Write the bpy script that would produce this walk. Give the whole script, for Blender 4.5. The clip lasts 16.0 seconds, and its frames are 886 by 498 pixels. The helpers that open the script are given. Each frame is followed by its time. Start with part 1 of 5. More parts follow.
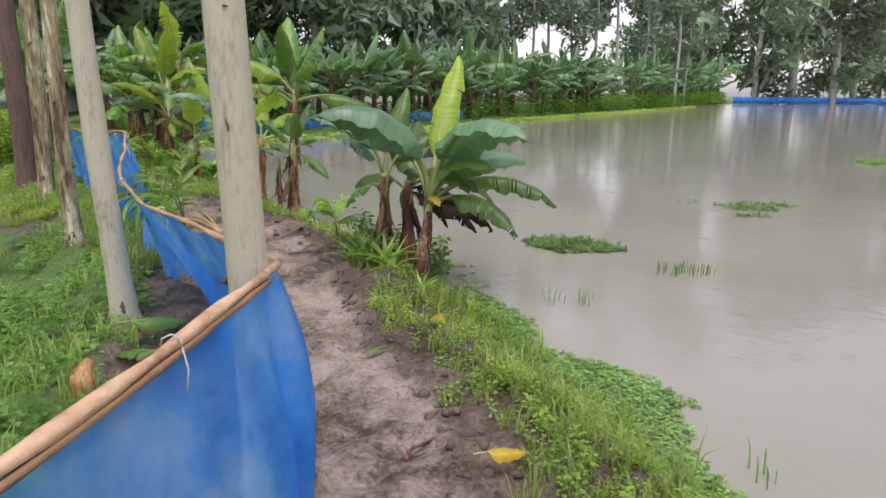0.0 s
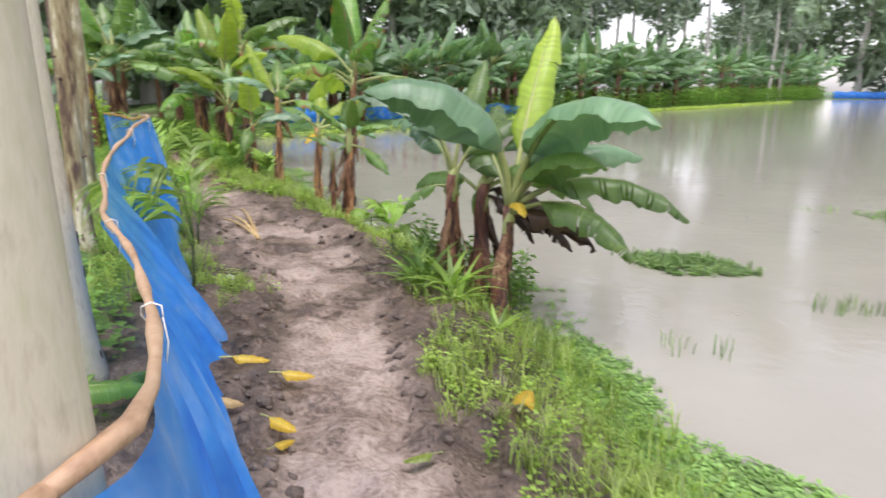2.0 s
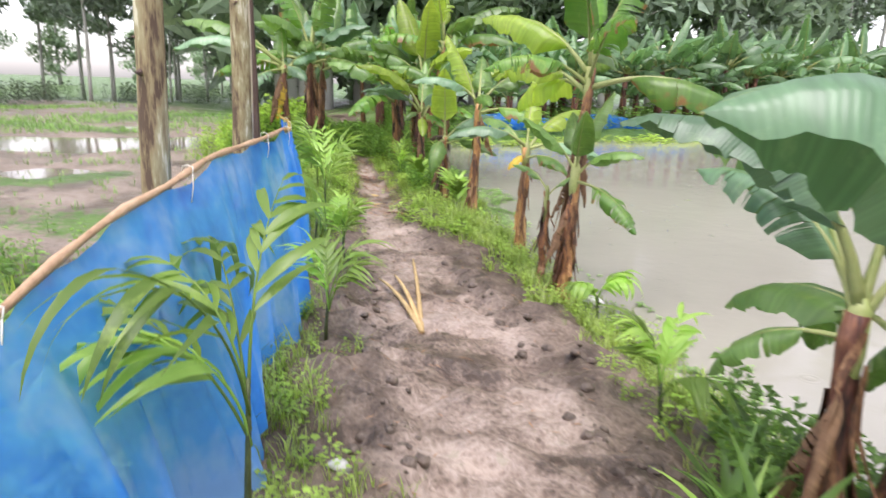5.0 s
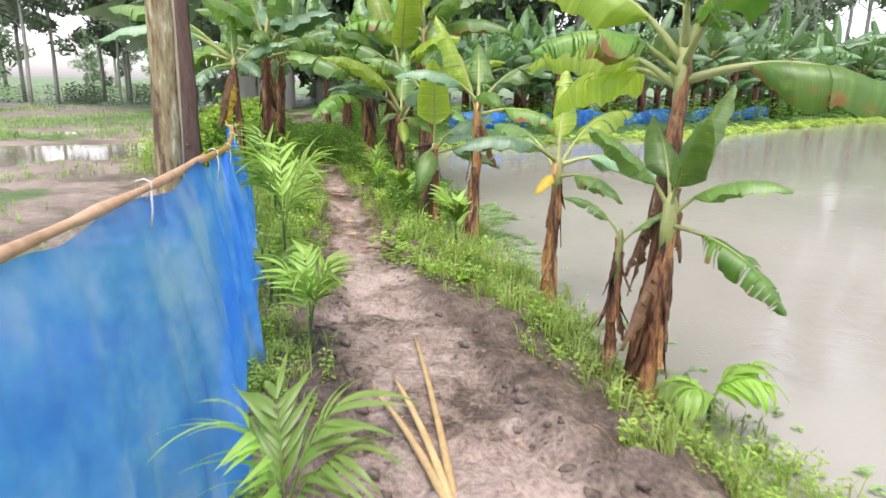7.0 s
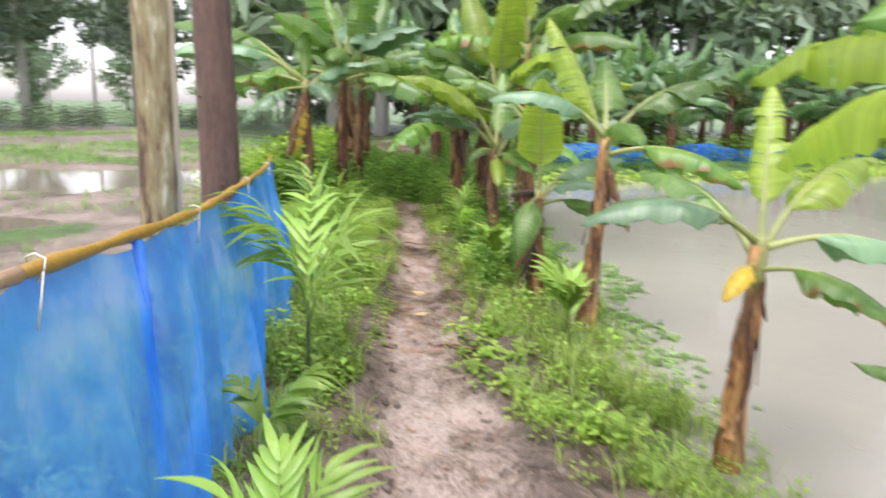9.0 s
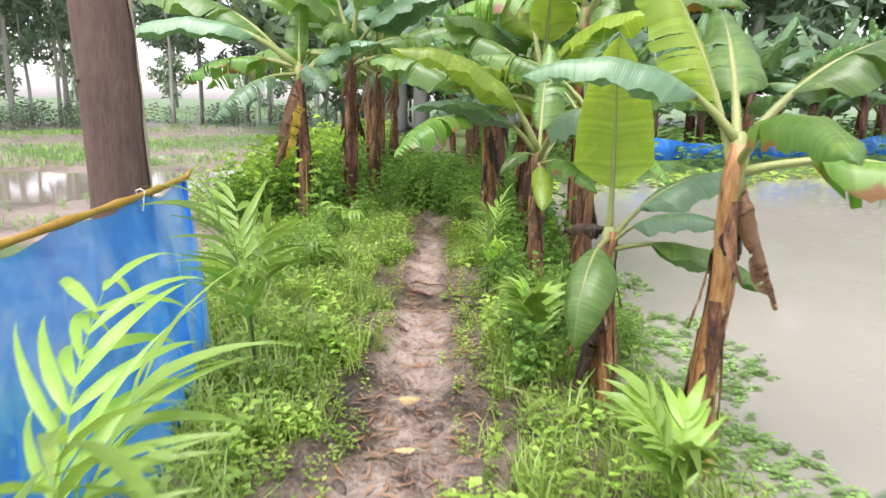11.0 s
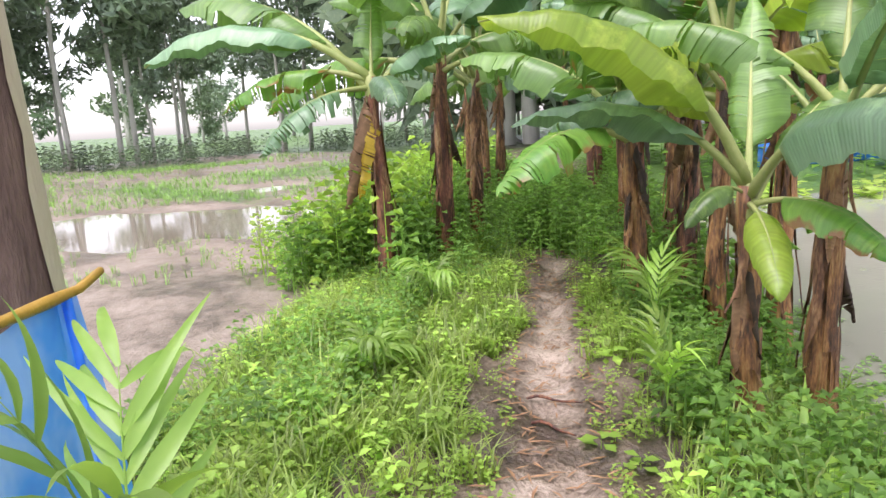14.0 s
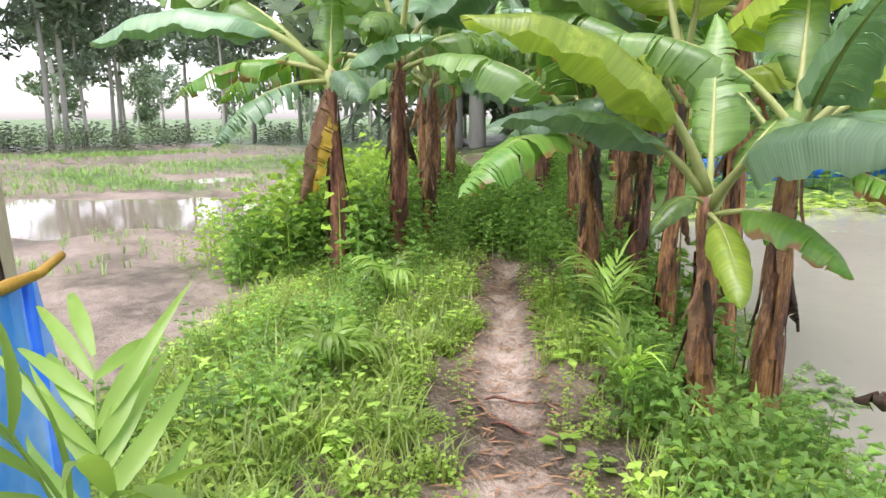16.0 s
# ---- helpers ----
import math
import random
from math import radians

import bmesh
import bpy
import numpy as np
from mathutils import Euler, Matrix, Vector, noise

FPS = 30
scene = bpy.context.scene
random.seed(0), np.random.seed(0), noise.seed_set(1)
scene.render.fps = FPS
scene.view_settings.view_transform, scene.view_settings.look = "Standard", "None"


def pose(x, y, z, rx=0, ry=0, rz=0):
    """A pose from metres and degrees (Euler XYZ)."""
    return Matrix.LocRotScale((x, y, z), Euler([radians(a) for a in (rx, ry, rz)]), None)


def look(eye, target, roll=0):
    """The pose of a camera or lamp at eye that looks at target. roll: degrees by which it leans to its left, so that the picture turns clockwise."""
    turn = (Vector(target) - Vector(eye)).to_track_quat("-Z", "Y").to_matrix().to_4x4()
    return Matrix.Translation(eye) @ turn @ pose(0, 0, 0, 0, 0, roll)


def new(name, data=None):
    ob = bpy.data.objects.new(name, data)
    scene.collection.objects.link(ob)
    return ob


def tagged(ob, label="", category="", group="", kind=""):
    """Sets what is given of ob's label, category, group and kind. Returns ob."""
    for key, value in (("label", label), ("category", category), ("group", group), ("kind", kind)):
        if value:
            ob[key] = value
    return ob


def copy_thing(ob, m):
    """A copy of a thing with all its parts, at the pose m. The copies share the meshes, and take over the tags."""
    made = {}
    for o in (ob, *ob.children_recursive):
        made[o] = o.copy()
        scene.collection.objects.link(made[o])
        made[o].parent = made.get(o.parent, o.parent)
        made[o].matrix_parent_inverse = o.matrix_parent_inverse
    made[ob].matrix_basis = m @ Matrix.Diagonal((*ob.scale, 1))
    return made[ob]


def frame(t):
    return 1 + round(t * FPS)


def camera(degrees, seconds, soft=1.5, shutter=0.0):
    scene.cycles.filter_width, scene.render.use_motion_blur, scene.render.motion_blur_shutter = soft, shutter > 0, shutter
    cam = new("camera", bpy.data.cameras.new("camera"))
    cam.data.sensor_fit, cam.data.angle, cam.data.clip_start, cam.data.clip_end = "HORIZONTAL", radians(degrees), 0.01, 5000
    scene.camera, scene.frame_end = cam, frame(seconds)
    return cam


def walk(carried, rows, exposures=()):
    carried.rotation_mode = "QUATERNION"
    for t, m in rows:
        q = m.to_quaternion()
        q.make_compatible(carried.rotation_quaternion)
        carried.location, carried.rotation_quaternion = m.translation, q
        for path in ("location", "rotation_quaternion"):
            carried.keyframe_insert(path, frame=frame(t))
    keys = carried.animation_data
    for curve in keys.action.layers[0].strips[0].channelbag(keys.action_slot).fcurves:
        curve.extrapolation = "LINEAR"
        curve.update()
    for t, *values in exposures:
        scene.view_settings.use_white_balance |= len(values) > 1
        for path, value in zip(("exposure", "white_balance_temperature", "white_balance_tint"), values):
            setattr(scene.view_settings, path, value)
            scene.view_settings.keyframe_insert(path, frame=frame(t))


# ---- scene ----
cam = camera(68.6, 16.0, shutter=0.4)
PATH = [
    (0, (0.041, 0.062, 1.44), (0.022, 2.006, 0.971), 0.6),
    (0.5, (0.018, 0.416, 1.394), (0.001, 2.353, 0.898), -1.4),
    (1, (0.001, 0.83, 1.371), (-0.054, 2.755, 0.833), -0.1),
    (1.5, (-0.057, 1.229, 1.313), (0.051, 3.164, 0.818), 1.5),
    (2, (-0.069, 1.585, 1.279), (-0.308, 3.51, 0.792), 0.7),
    (2.5, (-0.054, 1.943, 1.323), (-0.388, 3.838, 0.776), 0.6),
    (3, (-0.148, 2.447, 1.307), (-0.446, 4.33, 0.705), 1.5),
    (3.5, (-0.275, 2.996, 1.289), (-0.861, 4.85, 0.822), 0.5),
    (4, (-0.487, 3.429, 1.274), (-1.107, 5.252, 0.733), -0.4),
    (4.5, (-0.775, 3.819, 1.307), (-1.407, 5.647, 0.8), 2.1),
    (5, (-1.019, 4.251, 1.274), (-1.818, 6.019, 0.787), 1.7),
    (5.2, (-1.075, 4.39, 1.309), (-1.891, 6.161, 0.867), -0.4),
    (7.3, (-2.234, 6.197, 1.233), (-2.935, 8.003, 0.734), 1.1),
    (7.5, (-2.301, 6.395, 1.219), (-3.103, 8.171, 0.769), 0.6),
    (8, (-2.409, 6.845, 1.237), (-3.324, 8.551, 0.734), -0.6),
    (8.5, (-2.676, 7.341, 1.234), (-3.397, 9.128, 0.7), -0.0),
    (9, (-2.961, 7.738, 1.236), (-3.924, 9.441, 0.816), 1.6),
    (9.2, (-3.033, 7.909, 1.246), (-4.1, 9.548, 0.829), 2.2),
    (11.3, (-4.073, 9.983, 1.201), (-5.165, 11.599, 0.757), 0.4),
    (11.5, (-4.206, 10.108, 1.197), (-5.334, 11.701, 0.764), -0.7),
    (12, (-4.523, 10.494, 1.153), (-5.74, 12.023, 0.727), -1.2),
    (12.5, (-4.774, 10.802, 1.16), (-5.919, 12.385, 0.736), -1.8),
    (13, (-4.952, 11.073, 1.16), (-6.118, 12.645, 0.753), -3.2),
    (13.5, (-5.083, 11.322, 1.17), (-6.415, 12.765, 0.795), -3.0),
    (14, (-5.133, 11.451, 1.189), (-6.49, 12.866, 0.794), -3.3),
    (14.5, (-5.192, 11.438, 1.183), (-6.556, 12.845, 0.781), -2.2),
    (15, (-5.235, 11.403, 1.187), (-6.563, 12.849, 0.807), -1.0),
    (15.5, (-5.253, 11.38, 1.189), (-6.494, 12.894, 0.782), 0.1),
    (16, (-5.238, 11.376, 1.178), (-6.457, 12.911, 0.781), -0.1),
]
EXPOSURES = [(0.0, 0.88, 6500, 21), (0.5, 1.18, 6500, 21), (1.5, 1.34, 6500, 21), (2.5, 1.48, 6500, 21), (4.5, 1.7, 6500, 21), (8.5, 1.7, 6500, 21), (12.0, 1.86, 6500, 21), (16.0, 1.86, 6500, 21)]
walk(cam, [(t, look(eye, target, roll)) for t, eye, target, roll in PATH], EXPOSURES)

# ---- world and light ----
world = bpy.data.worlds.new("overcast")
scene.world = world
world.use_nodes = True
wn, wl = world.node_tree.nodes, world.node_tree.links
sky = wn.new("ShaderNodeTexSky")
sky.sky_type, sky.sun_disc = "NISHITA", False
sky.sun_elevation, sky.sun_rotation = radians(55), radians(200)
sky.dust_density, sky.air_density = 1.5, 1.0
hs = wn.new("ShaderNodeHueSaturation")
hs.inputs["Saturation"].default_value = 0.3
wl.new(sky.outputs[0], hs.inputs["Color"])
wl.new(hs.outputs[0], wn["Background"].inputs[0])
wn["Background"].inputs[1].default_value = 0.118
sun = new("sun", bpy.data.lights.new("sun", "SUN"))
sun.data.energy, sun.data.angle, sun.data.color = 1.1, radians(38), (1, 0.98, 0.97)
sun.matrix_world = look((0, 0, 30), (-5, 9, 0))

# ---- helpers ----
rng = np.random.default_rng(7)


def vnoise(x, y, scale, seed=0):
    """Smooth lattice noise, 0 to 1, on arrays."""
    x, y = np.asarray(x, float) / scale, np.asarray(y, float) / scale
    i, j = np.floor(x).astype(np.int64), np.floor(y).astype(np.int64)
    fx, fy = x - i, y - j
    fx, fy = fx * fx * (3 - 2 * fx), fy * fy * (3 - 2 * fy)

    def h(a, b):
        v = np.sin(a * 127.1 + b * 311.7 + seed * 74.7) * 43758.5453
        return v - np.floor(v)
    return (h(i, j) * (1 - fx) + h(i + 1, j) * fx) * (1 - fy) + (h(i, j + 1) * (1 - fx) + h(i + 1, j + 1) * fx) * fy


LINE = [(1.2, -8), (0.5, -2), (0.05, 1), (-0.14, 2.34), (-0.41, 3.2), (-0.95, 4.5), (-1.55, 6.2), (-2.5, 7.7), (-3.65, 9.2), (-4.35, 10.25),
        (-5.15, 11.3), (-5.55, 12.0), (-6.6, 13.6), (-7.1, 14.3), (-7.97, 15.6), (-8.9, 17.05), (-10.5, 19.5), (-12.5, 22.5), (-40, 62)]
SHORE = [(-12, 20), (-8.9, 23.5), (-3.5, 31), (4.1, 46.8), (18, 71), (62, 150), (220, 235)]


def side(x, y, line):
    """Signed distance to a line, positive on its right."""
    x, y = np.asarray(x, float), np.asarray(y, float)
    best, sign = np.full(x.shape, 1e9), np.ones(x.shape)
    for (ax, ay), (bx, by) in zip(line, line[1:]):
        dx, dy = bx - ax, by - ay
        k = np.clip(((x - ax) * dx + (y - ay) * dy) / (dx * dx + dy * dy), 0, 1)
        d = np.hypot(x - ax - k * dx, y - ay - k * dy)
        s = np.sign((x - ax) * dy - (y - ay) * dx)
        near = d < best
        best, sign = np.where(near, d, best), np.where(near, s, sign)
    return best * sign


def half_width(y):
    return np.interp(y, [2, 5, 6.5, 8, 10, 12, 14, 17, 20], [0.3, 0.32, 0.42, 0.45, 0.30, 0.22, 0.13, 0.10, 0.05])


def ss(a, b, v):
    v = np.clip((v - a) / (b - a), 0, 1)
    return v * v * (3 - 2 * v)


POND, FIELD = -0.50, -0.55
FBREAK = 1.0


def puddles(x, y):
    a = 1 - np.hypot((x + 18.3 - 0.45 * (y - 17)) / 3.4, (y - 17) / 5.4)
    b = 1 - np.hypot((x + 22.5) / 1.5, (y - 21.8) / 1.6)
    c = 1 - np.hypot((x + 13.5) / 1.2, (y - 12.6) / 2.0)
    d = 1 - np.hypot((x + 30) / 5, (y - 6) / 6.0)
    return np.maximum(np.maximum(a, b), np.maximum(c - 0.3, d)) + (vnoise(x, y, 0.9, 5) - 0.5) * 0.5


def height(x, y):
    x, y = np.asarray(x, float), np.asarray(y, float)
    u = side(x, y, LINE)
    base = -0.05 - 0.022 * np.clip(y, -8, 22)
    far = np.clip((np.hypot(x + 4, y - 9) - 12) / 40, 0, 1)
    n1, n2, n3 = vnoise(x, y, 0.5, 1) - 0.5, vnoise(x, y, 0.17, 2) - 0.5, vnoise(x, y, 0.08, 3) - 0.5
    wob = (vnoise(x, y, 1.3, 8) - 0.5) * 0.35
    hw = half_width(y)
    off_path = ss(0.7, 1.25, np.abs(u) / hw)
    lump = np.abs(vnoise(x, y, 0.11, 6) - 0.5) * 2
    z = base + n1 * (0.04 + 0.07 * off_path) + n2 * (0.04 + 0.07 * off_path) - lump * (0.035 + 0.05 * off_path) * (1 - ss(8, 16, y)) + n3 * 0.02 + 0.04 * off_path
    z -= 0.035 * ss(0.62, 0.74, vnoise(x, y, 0.19, 61)) * (1 - off_path) + 0.02 * ss(0.6, 0.7, vnoise(x, y, 0.11, 62)) * (1 - off_path)
    # left: down to the field
    down = ss(1.35, 2.6, -u + wob)
    field = FIELD + (vnoise(x, y, 2.2, 4) - 0.5) * 0.08 + n2 * 0.03 - 0.14 * ss(0.0, 0.35, puddles(x, y))
    field += 0.25 * np.exp(-((np.hypot(x + 38, y - 26) - 7) / 3) ** 2) * (x < -30)
    z = z * (1 - down) + field * down
    # right: bank into the pond
    d = np.minimum(u - 1.5 + wob, side(x, y, SHORE) + wob)
    inside = np.minimum(u, side(x, y, SHORE)) > 0
    bank = ss(-0.75, 0.0, d)
    z = np.where(inside, z * (1 - bank) + (POND - 0.01) * bank - 0.8 * ss(0, 2.5, d), z)
    # outer land beyond the far shore
    out = (side(x, y, SHORE) < 0) & (u > 1)
    rise = POND + 0.45 * ss(0.0, 2.5, -side(x, y, SHORE)) + n1 * 0.1
    z = np.where(out, np.where(u < 3, np.maximum(z, rise), rise), z)
    return z


def hgt(x, y):
    return float(height(np.array([x]), np.array([y]))[0])


def mesh_ob(name, verts, faces, mat, parent=None, smooth=True, attrs=None):
    me = bpy.data.meshes.new(name)
    me.from_pydata([tuple(v) for v in verts] if not isinstance(verts, np.ndarray) else verts.tolist(), [], faces if not isinstance(faces, np.ndarray) else faces.tolist())
    for key, values in (attrs or {}).items():
        a = me.attributes.new(key, "FLOAT", "POINT")
        a.data.foreach_set("value", np.asarray(values, np.float32))
    for m in (mat if isinstance(mat, (list, tuple)) else [mat]):
        me.materials.append(m)
    if smooth:
        me.polygons.foreach_set("use_smooth", [True] * len(me.polygons))
    ob = new(name, me)
    if parent:
        ob.parent = parent
    return ob


def empty(name, m, label, category, group=""):
    ob = new(name)
    ob.empty_display_size = 0.2
    ob.matrix_world = m
    return tagged(ob, label, category, group)


def tube(points, radii, sides=8, wob=0.0, seed=0):
    """Verts and faces of a closed tube through points."""
    r = random.Random(seed)
    pts = [Vector(p) for p in points]
    verts, faces = [], []
    for i, p in enumerate(pts):
        t = (pts[min(i + 1, len(pts) - 1)] - pts[max(i - 1, 0)]).normalized()
        a = t.cross(Vector((0.3, 1, 0.05))).normalized()
        b = t.cross(a)
        for k in range(sides):
            w = 2 * math.pi * k / sides
            rr = radii[i] * (1 + wob * (r.random() - 0.5))
            verts.append(p + (a * math.cos(w) + b * math.sin(w)) * rr)
    for i in range(len(pts) - 1):
        for k in range(sides):
            k2 = (k + 1) % sides
            faces.append((i * sides + k, i * sides + k2, (i + 1) * sides + k2, (i + 1) * sides + k))
    faces.append(tuple(range(sides))[::-1])
    faces.append(tuple((len(pts) - 1) * sides + k for k in range(sides)))
    return verts, faces


def join(parts):
    verts, faces = [], []
    for v, f in parts:
        o = len(verts)
        verts += list(v)
        faces += [tuple(i + o for i in q) for q in f]
    return verts, faces


# ---- materials ----
def material(name):
    m = bpy.data.materials.new(name)
    m.use_nodes = True
    return m, m.node_tree.nodes, m.node_tree.links, m.node_tree.nodes["Principled BSDF"]


def ramp(nodes, stops):
    r = nodes.new("ShaderNodeValToRGB")
    e = r.color_ramp.elements
    while len(e) < len(stops):
        e.new(0.5)
    for el, (p, c) in zip(e, stops):
        el.position, el.color = p, (*c, 1)
    return r


def coords(nodes, links, scale=(1, 1, 1), kind="Object"):
    tc, mp = nodes.new("ShaderNodeTexCoord"), nodes.new("ShaderNodeMapping")
    links.new(tc.outputs[kind], mp.inputs[0])
    mp.inputs["Scale"].default_value = scale
    return mp.outputs[0]


def noisy(nodes, links, vec, scale, detail=4.0, rough=0.6):
    n = nodes.new("ShaderNodeTexNoise")
    n.inputs["Scale"].default_value, n.inputs["Detail"].default_value, n.inputs["Roughness"].default_value = scale, detail, rough
    links.new(vec, n.inputs["Vector"])
    return n.outputs[0]


def mix(nodes, links, fac, a, b, mode="MIX"):
    m = nodes.new("ShaderNodeMix")
    m.data_type, m.blend_type = "RGBA", mode
    for slot, v in ((m.inputs[0], fac), (m.inputs[6], a), (m.inputs[7], b)):
        if isinstance(v, (int, float)):
            slot.default_value = v
        elif isinstance(v, tuple):
            slot.default_value = (*v, 1)
        else:
            links.new(v, slot)
    return m.outputs[2]


def bumped(nodes, links, bsdf, heights, strength=0.4, dist=0.02):
    b = nodes.new("ShaderNodeBump")
    b.inputs["Strength"].default_value, b.inputs["Distance"].default_value = strength, dist
    links.new(heights, b.inputs["Height"])
    links.new(b.outputs[0], bsdf.inputs["Normal"])


def attr(nodes, name):
    a = nodes.new("ShaderNodeAttribute")
    a.attribute_name = name
    return a.outputs["Fac"]


def surface(name, stops, scale, stretch=(1, 1, 1), rough=0.7, bump=0.4, fine=6.0, kind="Object", dist=0.02):
    """A plain natural surface: two scales of noise for colour and relief."""
    m, n, l, b = material(name)
    v = coords(n, l, stretch, kind)
    big, small = noisy(n, l, v, scale), noisy(n, l, v, scale * fine)
    r = ramp(n, stops)
    l.new(mix(n, l, 0.4, big, small), r.inputs[0])
    oi = n.new("ShaderNodeObjectInfo")
    hv = n.new("ShaderNodeHueSaturation")
    mr = n.new("ShaderNodeMapRange")
    mr.inputs[3].default_value, mr.inputs[4].default_value = 0.8, 1.2
    l.new(oi.outputs["Random"], mr.inputs[0])
    l.new(mr.outputs[0], hv.inputs["Value"])
    l.new(r.outputs[0], hv.inputs["Color"])
    l.new(hv.outputs[0], b.inputs["Base Color"])
    b.inputs["Roughness"].default_value = rough
    bumped(n, l, b, small, bump, dist)
    return m


def leafy(name, a, b2, tip=None, gloss=0.35, through_light=0.35, vein=0.0, vary=0.35, rib=True):
    """Leaf: two greens, light shining through, optional cross veins and withered rims."""
    m, n, l, b = material(name)
    v = coords(n, l, kind="Object")
    fac = noisy(n, l, v, 3.0)
    oi = n.new("ShaderNodeObjectInfo")
    r = n.new("ShaderNodeMapRange")
    r.inputs[1].default_value, r.inputs[2].default_value = 0.35, 0.65
    l.new(fac, r.inputs[0])
    col = mix(n, l, r.outputs[0], a, b2)
    hv = n.new("ShaderNodeHueSaturation")
    mr = n.new("ShaderNodeMapRange")
    mr.inputs[3].default_value, mr.inputs[4].default_value = 1 - vary, 1 + vary
    l.new(oi.outputs["Random"], mr.inputs[0])
    l.new(mr.outputs[0], hv.inputs["Value"])
    l.new(col, hv.inputs["Color"])
    col = hv.outputs[0]
    fl = n.new("ShaderNodeMapRange")
    fl.inputs[1].default_value, fl.inputs[2].default_value, fl.inputs[4].default_value = 0.56, 0.72, 0.55
    l.new(noisy(n, l, v, 7.5, 6.0, 0.7), fl.inputs[0])
    col = mix(n, l, fl.outputs[0], col, tuple(min(1, 1.5 * q + 0.06 * (k == 0)) for k, q in enumerate(b2)))
    rnd = n.new("ShaderNodeMapRange")
    rnd.inputs[3].default_value, rnd.inputs[4].default_value = 0.65, 1.4
    l.new(attr(n, "shade"), rnd.inputs[0])
    if vein:
        w = n.new("ShaderNodeMath")
        w.operation = "SINE"
        k = n.new("ShaderNodeMath")
        k.operation = "MULTIPLY"
        k.inputs[1].default_value = 430
        l.new(attr(n, "vein"), k.inputs[0])
        l.new(k.outputs[0], w.inputs[0])
        bumped(n, l, b, w.outputs[0], vein * 0.25, 0.004)
        edge = n.new("ShaderNodeMapRange")
        edge.inputs[1].default_value, edge.inputs[2].default_value = 0.0, 0.045
        edge.inputs[3].default_value, edge.inputs[4].default_value = 1.0, 0.0
        l.new(attr(n, "edge"), edge.inputs[0])
        pleat, across = n.new("ShaderNodeTexNoise"), n.new("ShaderNodeCombineXYZ")
        pleat.inputs["Scale"].default_value, pleat.inputs["Detail"].default_value = 34, 3
        l.new(attr(n, "vein"), across.inputs[0])
        l.new(across.outputs[0], pleat.inputs["Vector"])
        pv, ph = n.new("ShaderNodeMapRange"), n.new("ShaderNodeHueSaturation")
        pv.inputs[1].default_value, pv.inputs[2].default_value, pv.inputs[3].default_value, pv.inputs[4].default_value = 0.3, 0.7, 0.8, 1.22
        l.new(pleat.outputs[0], pv.inputs[0])
        l.new(pv.outputs[0], ph.inputs["Value"])
        l.new(col, ph.inputs["Color"])
        col = ph.outputs[0]
        if rib:
            col = mix(n, l, edge.outputs[0], col, (0.24, 0.34, 0.1))
            b.inputs["Coat Weight"].default_value, b.inputs["Coat Roughness"].default_value = 0.35, 0.3
        if tip:
            te = n.new("ShaderNodeMath")
            te.operation = "MULTIPLY"
            l.new(attr(n, "edge"), te.inputs[0])
            l.new(noisy(n, l, v, 6.0), te.inputs[1])
            tr = n.new("ShaderNodeMapRange")
            tr.inputs[1].default_value, tr.inputs[2].default_value = 0.45, 0.55
            l.new(te.outputs[0], tr.inputs[0])
            col = mix(n, l, tr.outputs[0], col, tip)
    else:
        grey = n.new("ShaderNodeHueSaturation")
        l.new(rnd.outputs[0], grey.inputs["Value"])
        l.new(col, grey.inputs["Color"])
        col = grey.outputs[0]
    l.new(col, b.inputs["Base Color"])
    b.inputs["Roughness"].default_value = gloss
    tl, mx = n.new("ShaderNodeBsdfTranslucent"), n.new("ShaderNodeMixShader")
    bright = mix(n, l, 0.6, col, (0.95, 1.0, 0.4), "MULTIPLY")
    gain = n.new("ShaderNodeHueSaturation")
    gain.inputs["Value"].default_value = 1.7
    l.new(bright, gain.inputs["Color"])
    l.new(gain.outputs[0], tl.inputs[0])
    mx.inputs[0].default_value = through_light
    l.new(b.outputs[0], mx.inputs[1])
    l.new(tl.outputs[0], mx.inputs[2])
    l.new(mx.outputs[0], n["Material Output"].inputs[0])
    return m


GREEN = leafy("banana_leaf_green", (0.10, 0.19, 0.05), (0.165, 0.285, 0.075), gloss=0.33, vein=0.5)
GREY = leafy("banana_leaf_bluegreen", (0.11, 0.22, 0.11), (0.17, 0.30, 0.16), gloss=0.36, through_light=0.2, vein=0.6)
LIME = leafy("banana_leaf_young", (0.24, 0.36, 0.045), (0.33, 0.43, 0.07), gloss=0.36, through_light=0.45, vein=0.4)
RIM = leafy("banana_leaf_withered_rim", (0.09, 0.24, 0.04), (0.16, 0.30, 0.05), tip=(0.25, 0.12, 0.04), gloss=0.4, vein=0.6)
YELLOW = leafy("banana_leaf_yellow", (0.55, 0.36, 0.03), (0.62, 0.45, 0.05), gloss=0.45, vein=0.4, vary=0.1)
DRY = leafy("banana_leaf_dry", (0.16, 0.085, 0.045), (0.30, 0.18, 0.10), gloss=0.8, through_light=0.12, vein=0.4, rib=False)
DARKDRY = leafy("banana_leaf_rotten", (0.035, 0.02, 0.015), (0.08, 0.045, 0.025), gloss=0.6, through_light=0.05, vein=0.4, rib=False)
FARLEAF = leafy("banana_leaf_far", (0.10, 0.20, 0.09), (0.15, 0.27, 0.12), gloss=0.35, vein=0.3)
GRASS = leafy("grass_blade", (0.24, 0.35, 0.075), (0.34, 0.44, 0.12), gloss=0.45, through_light=0.4)
HERB = leafy("herb_leaf", (0.22, 0.36, 0.065), (0.34, 0.49, 0.105), gloss=0.4, through_light=0.42)
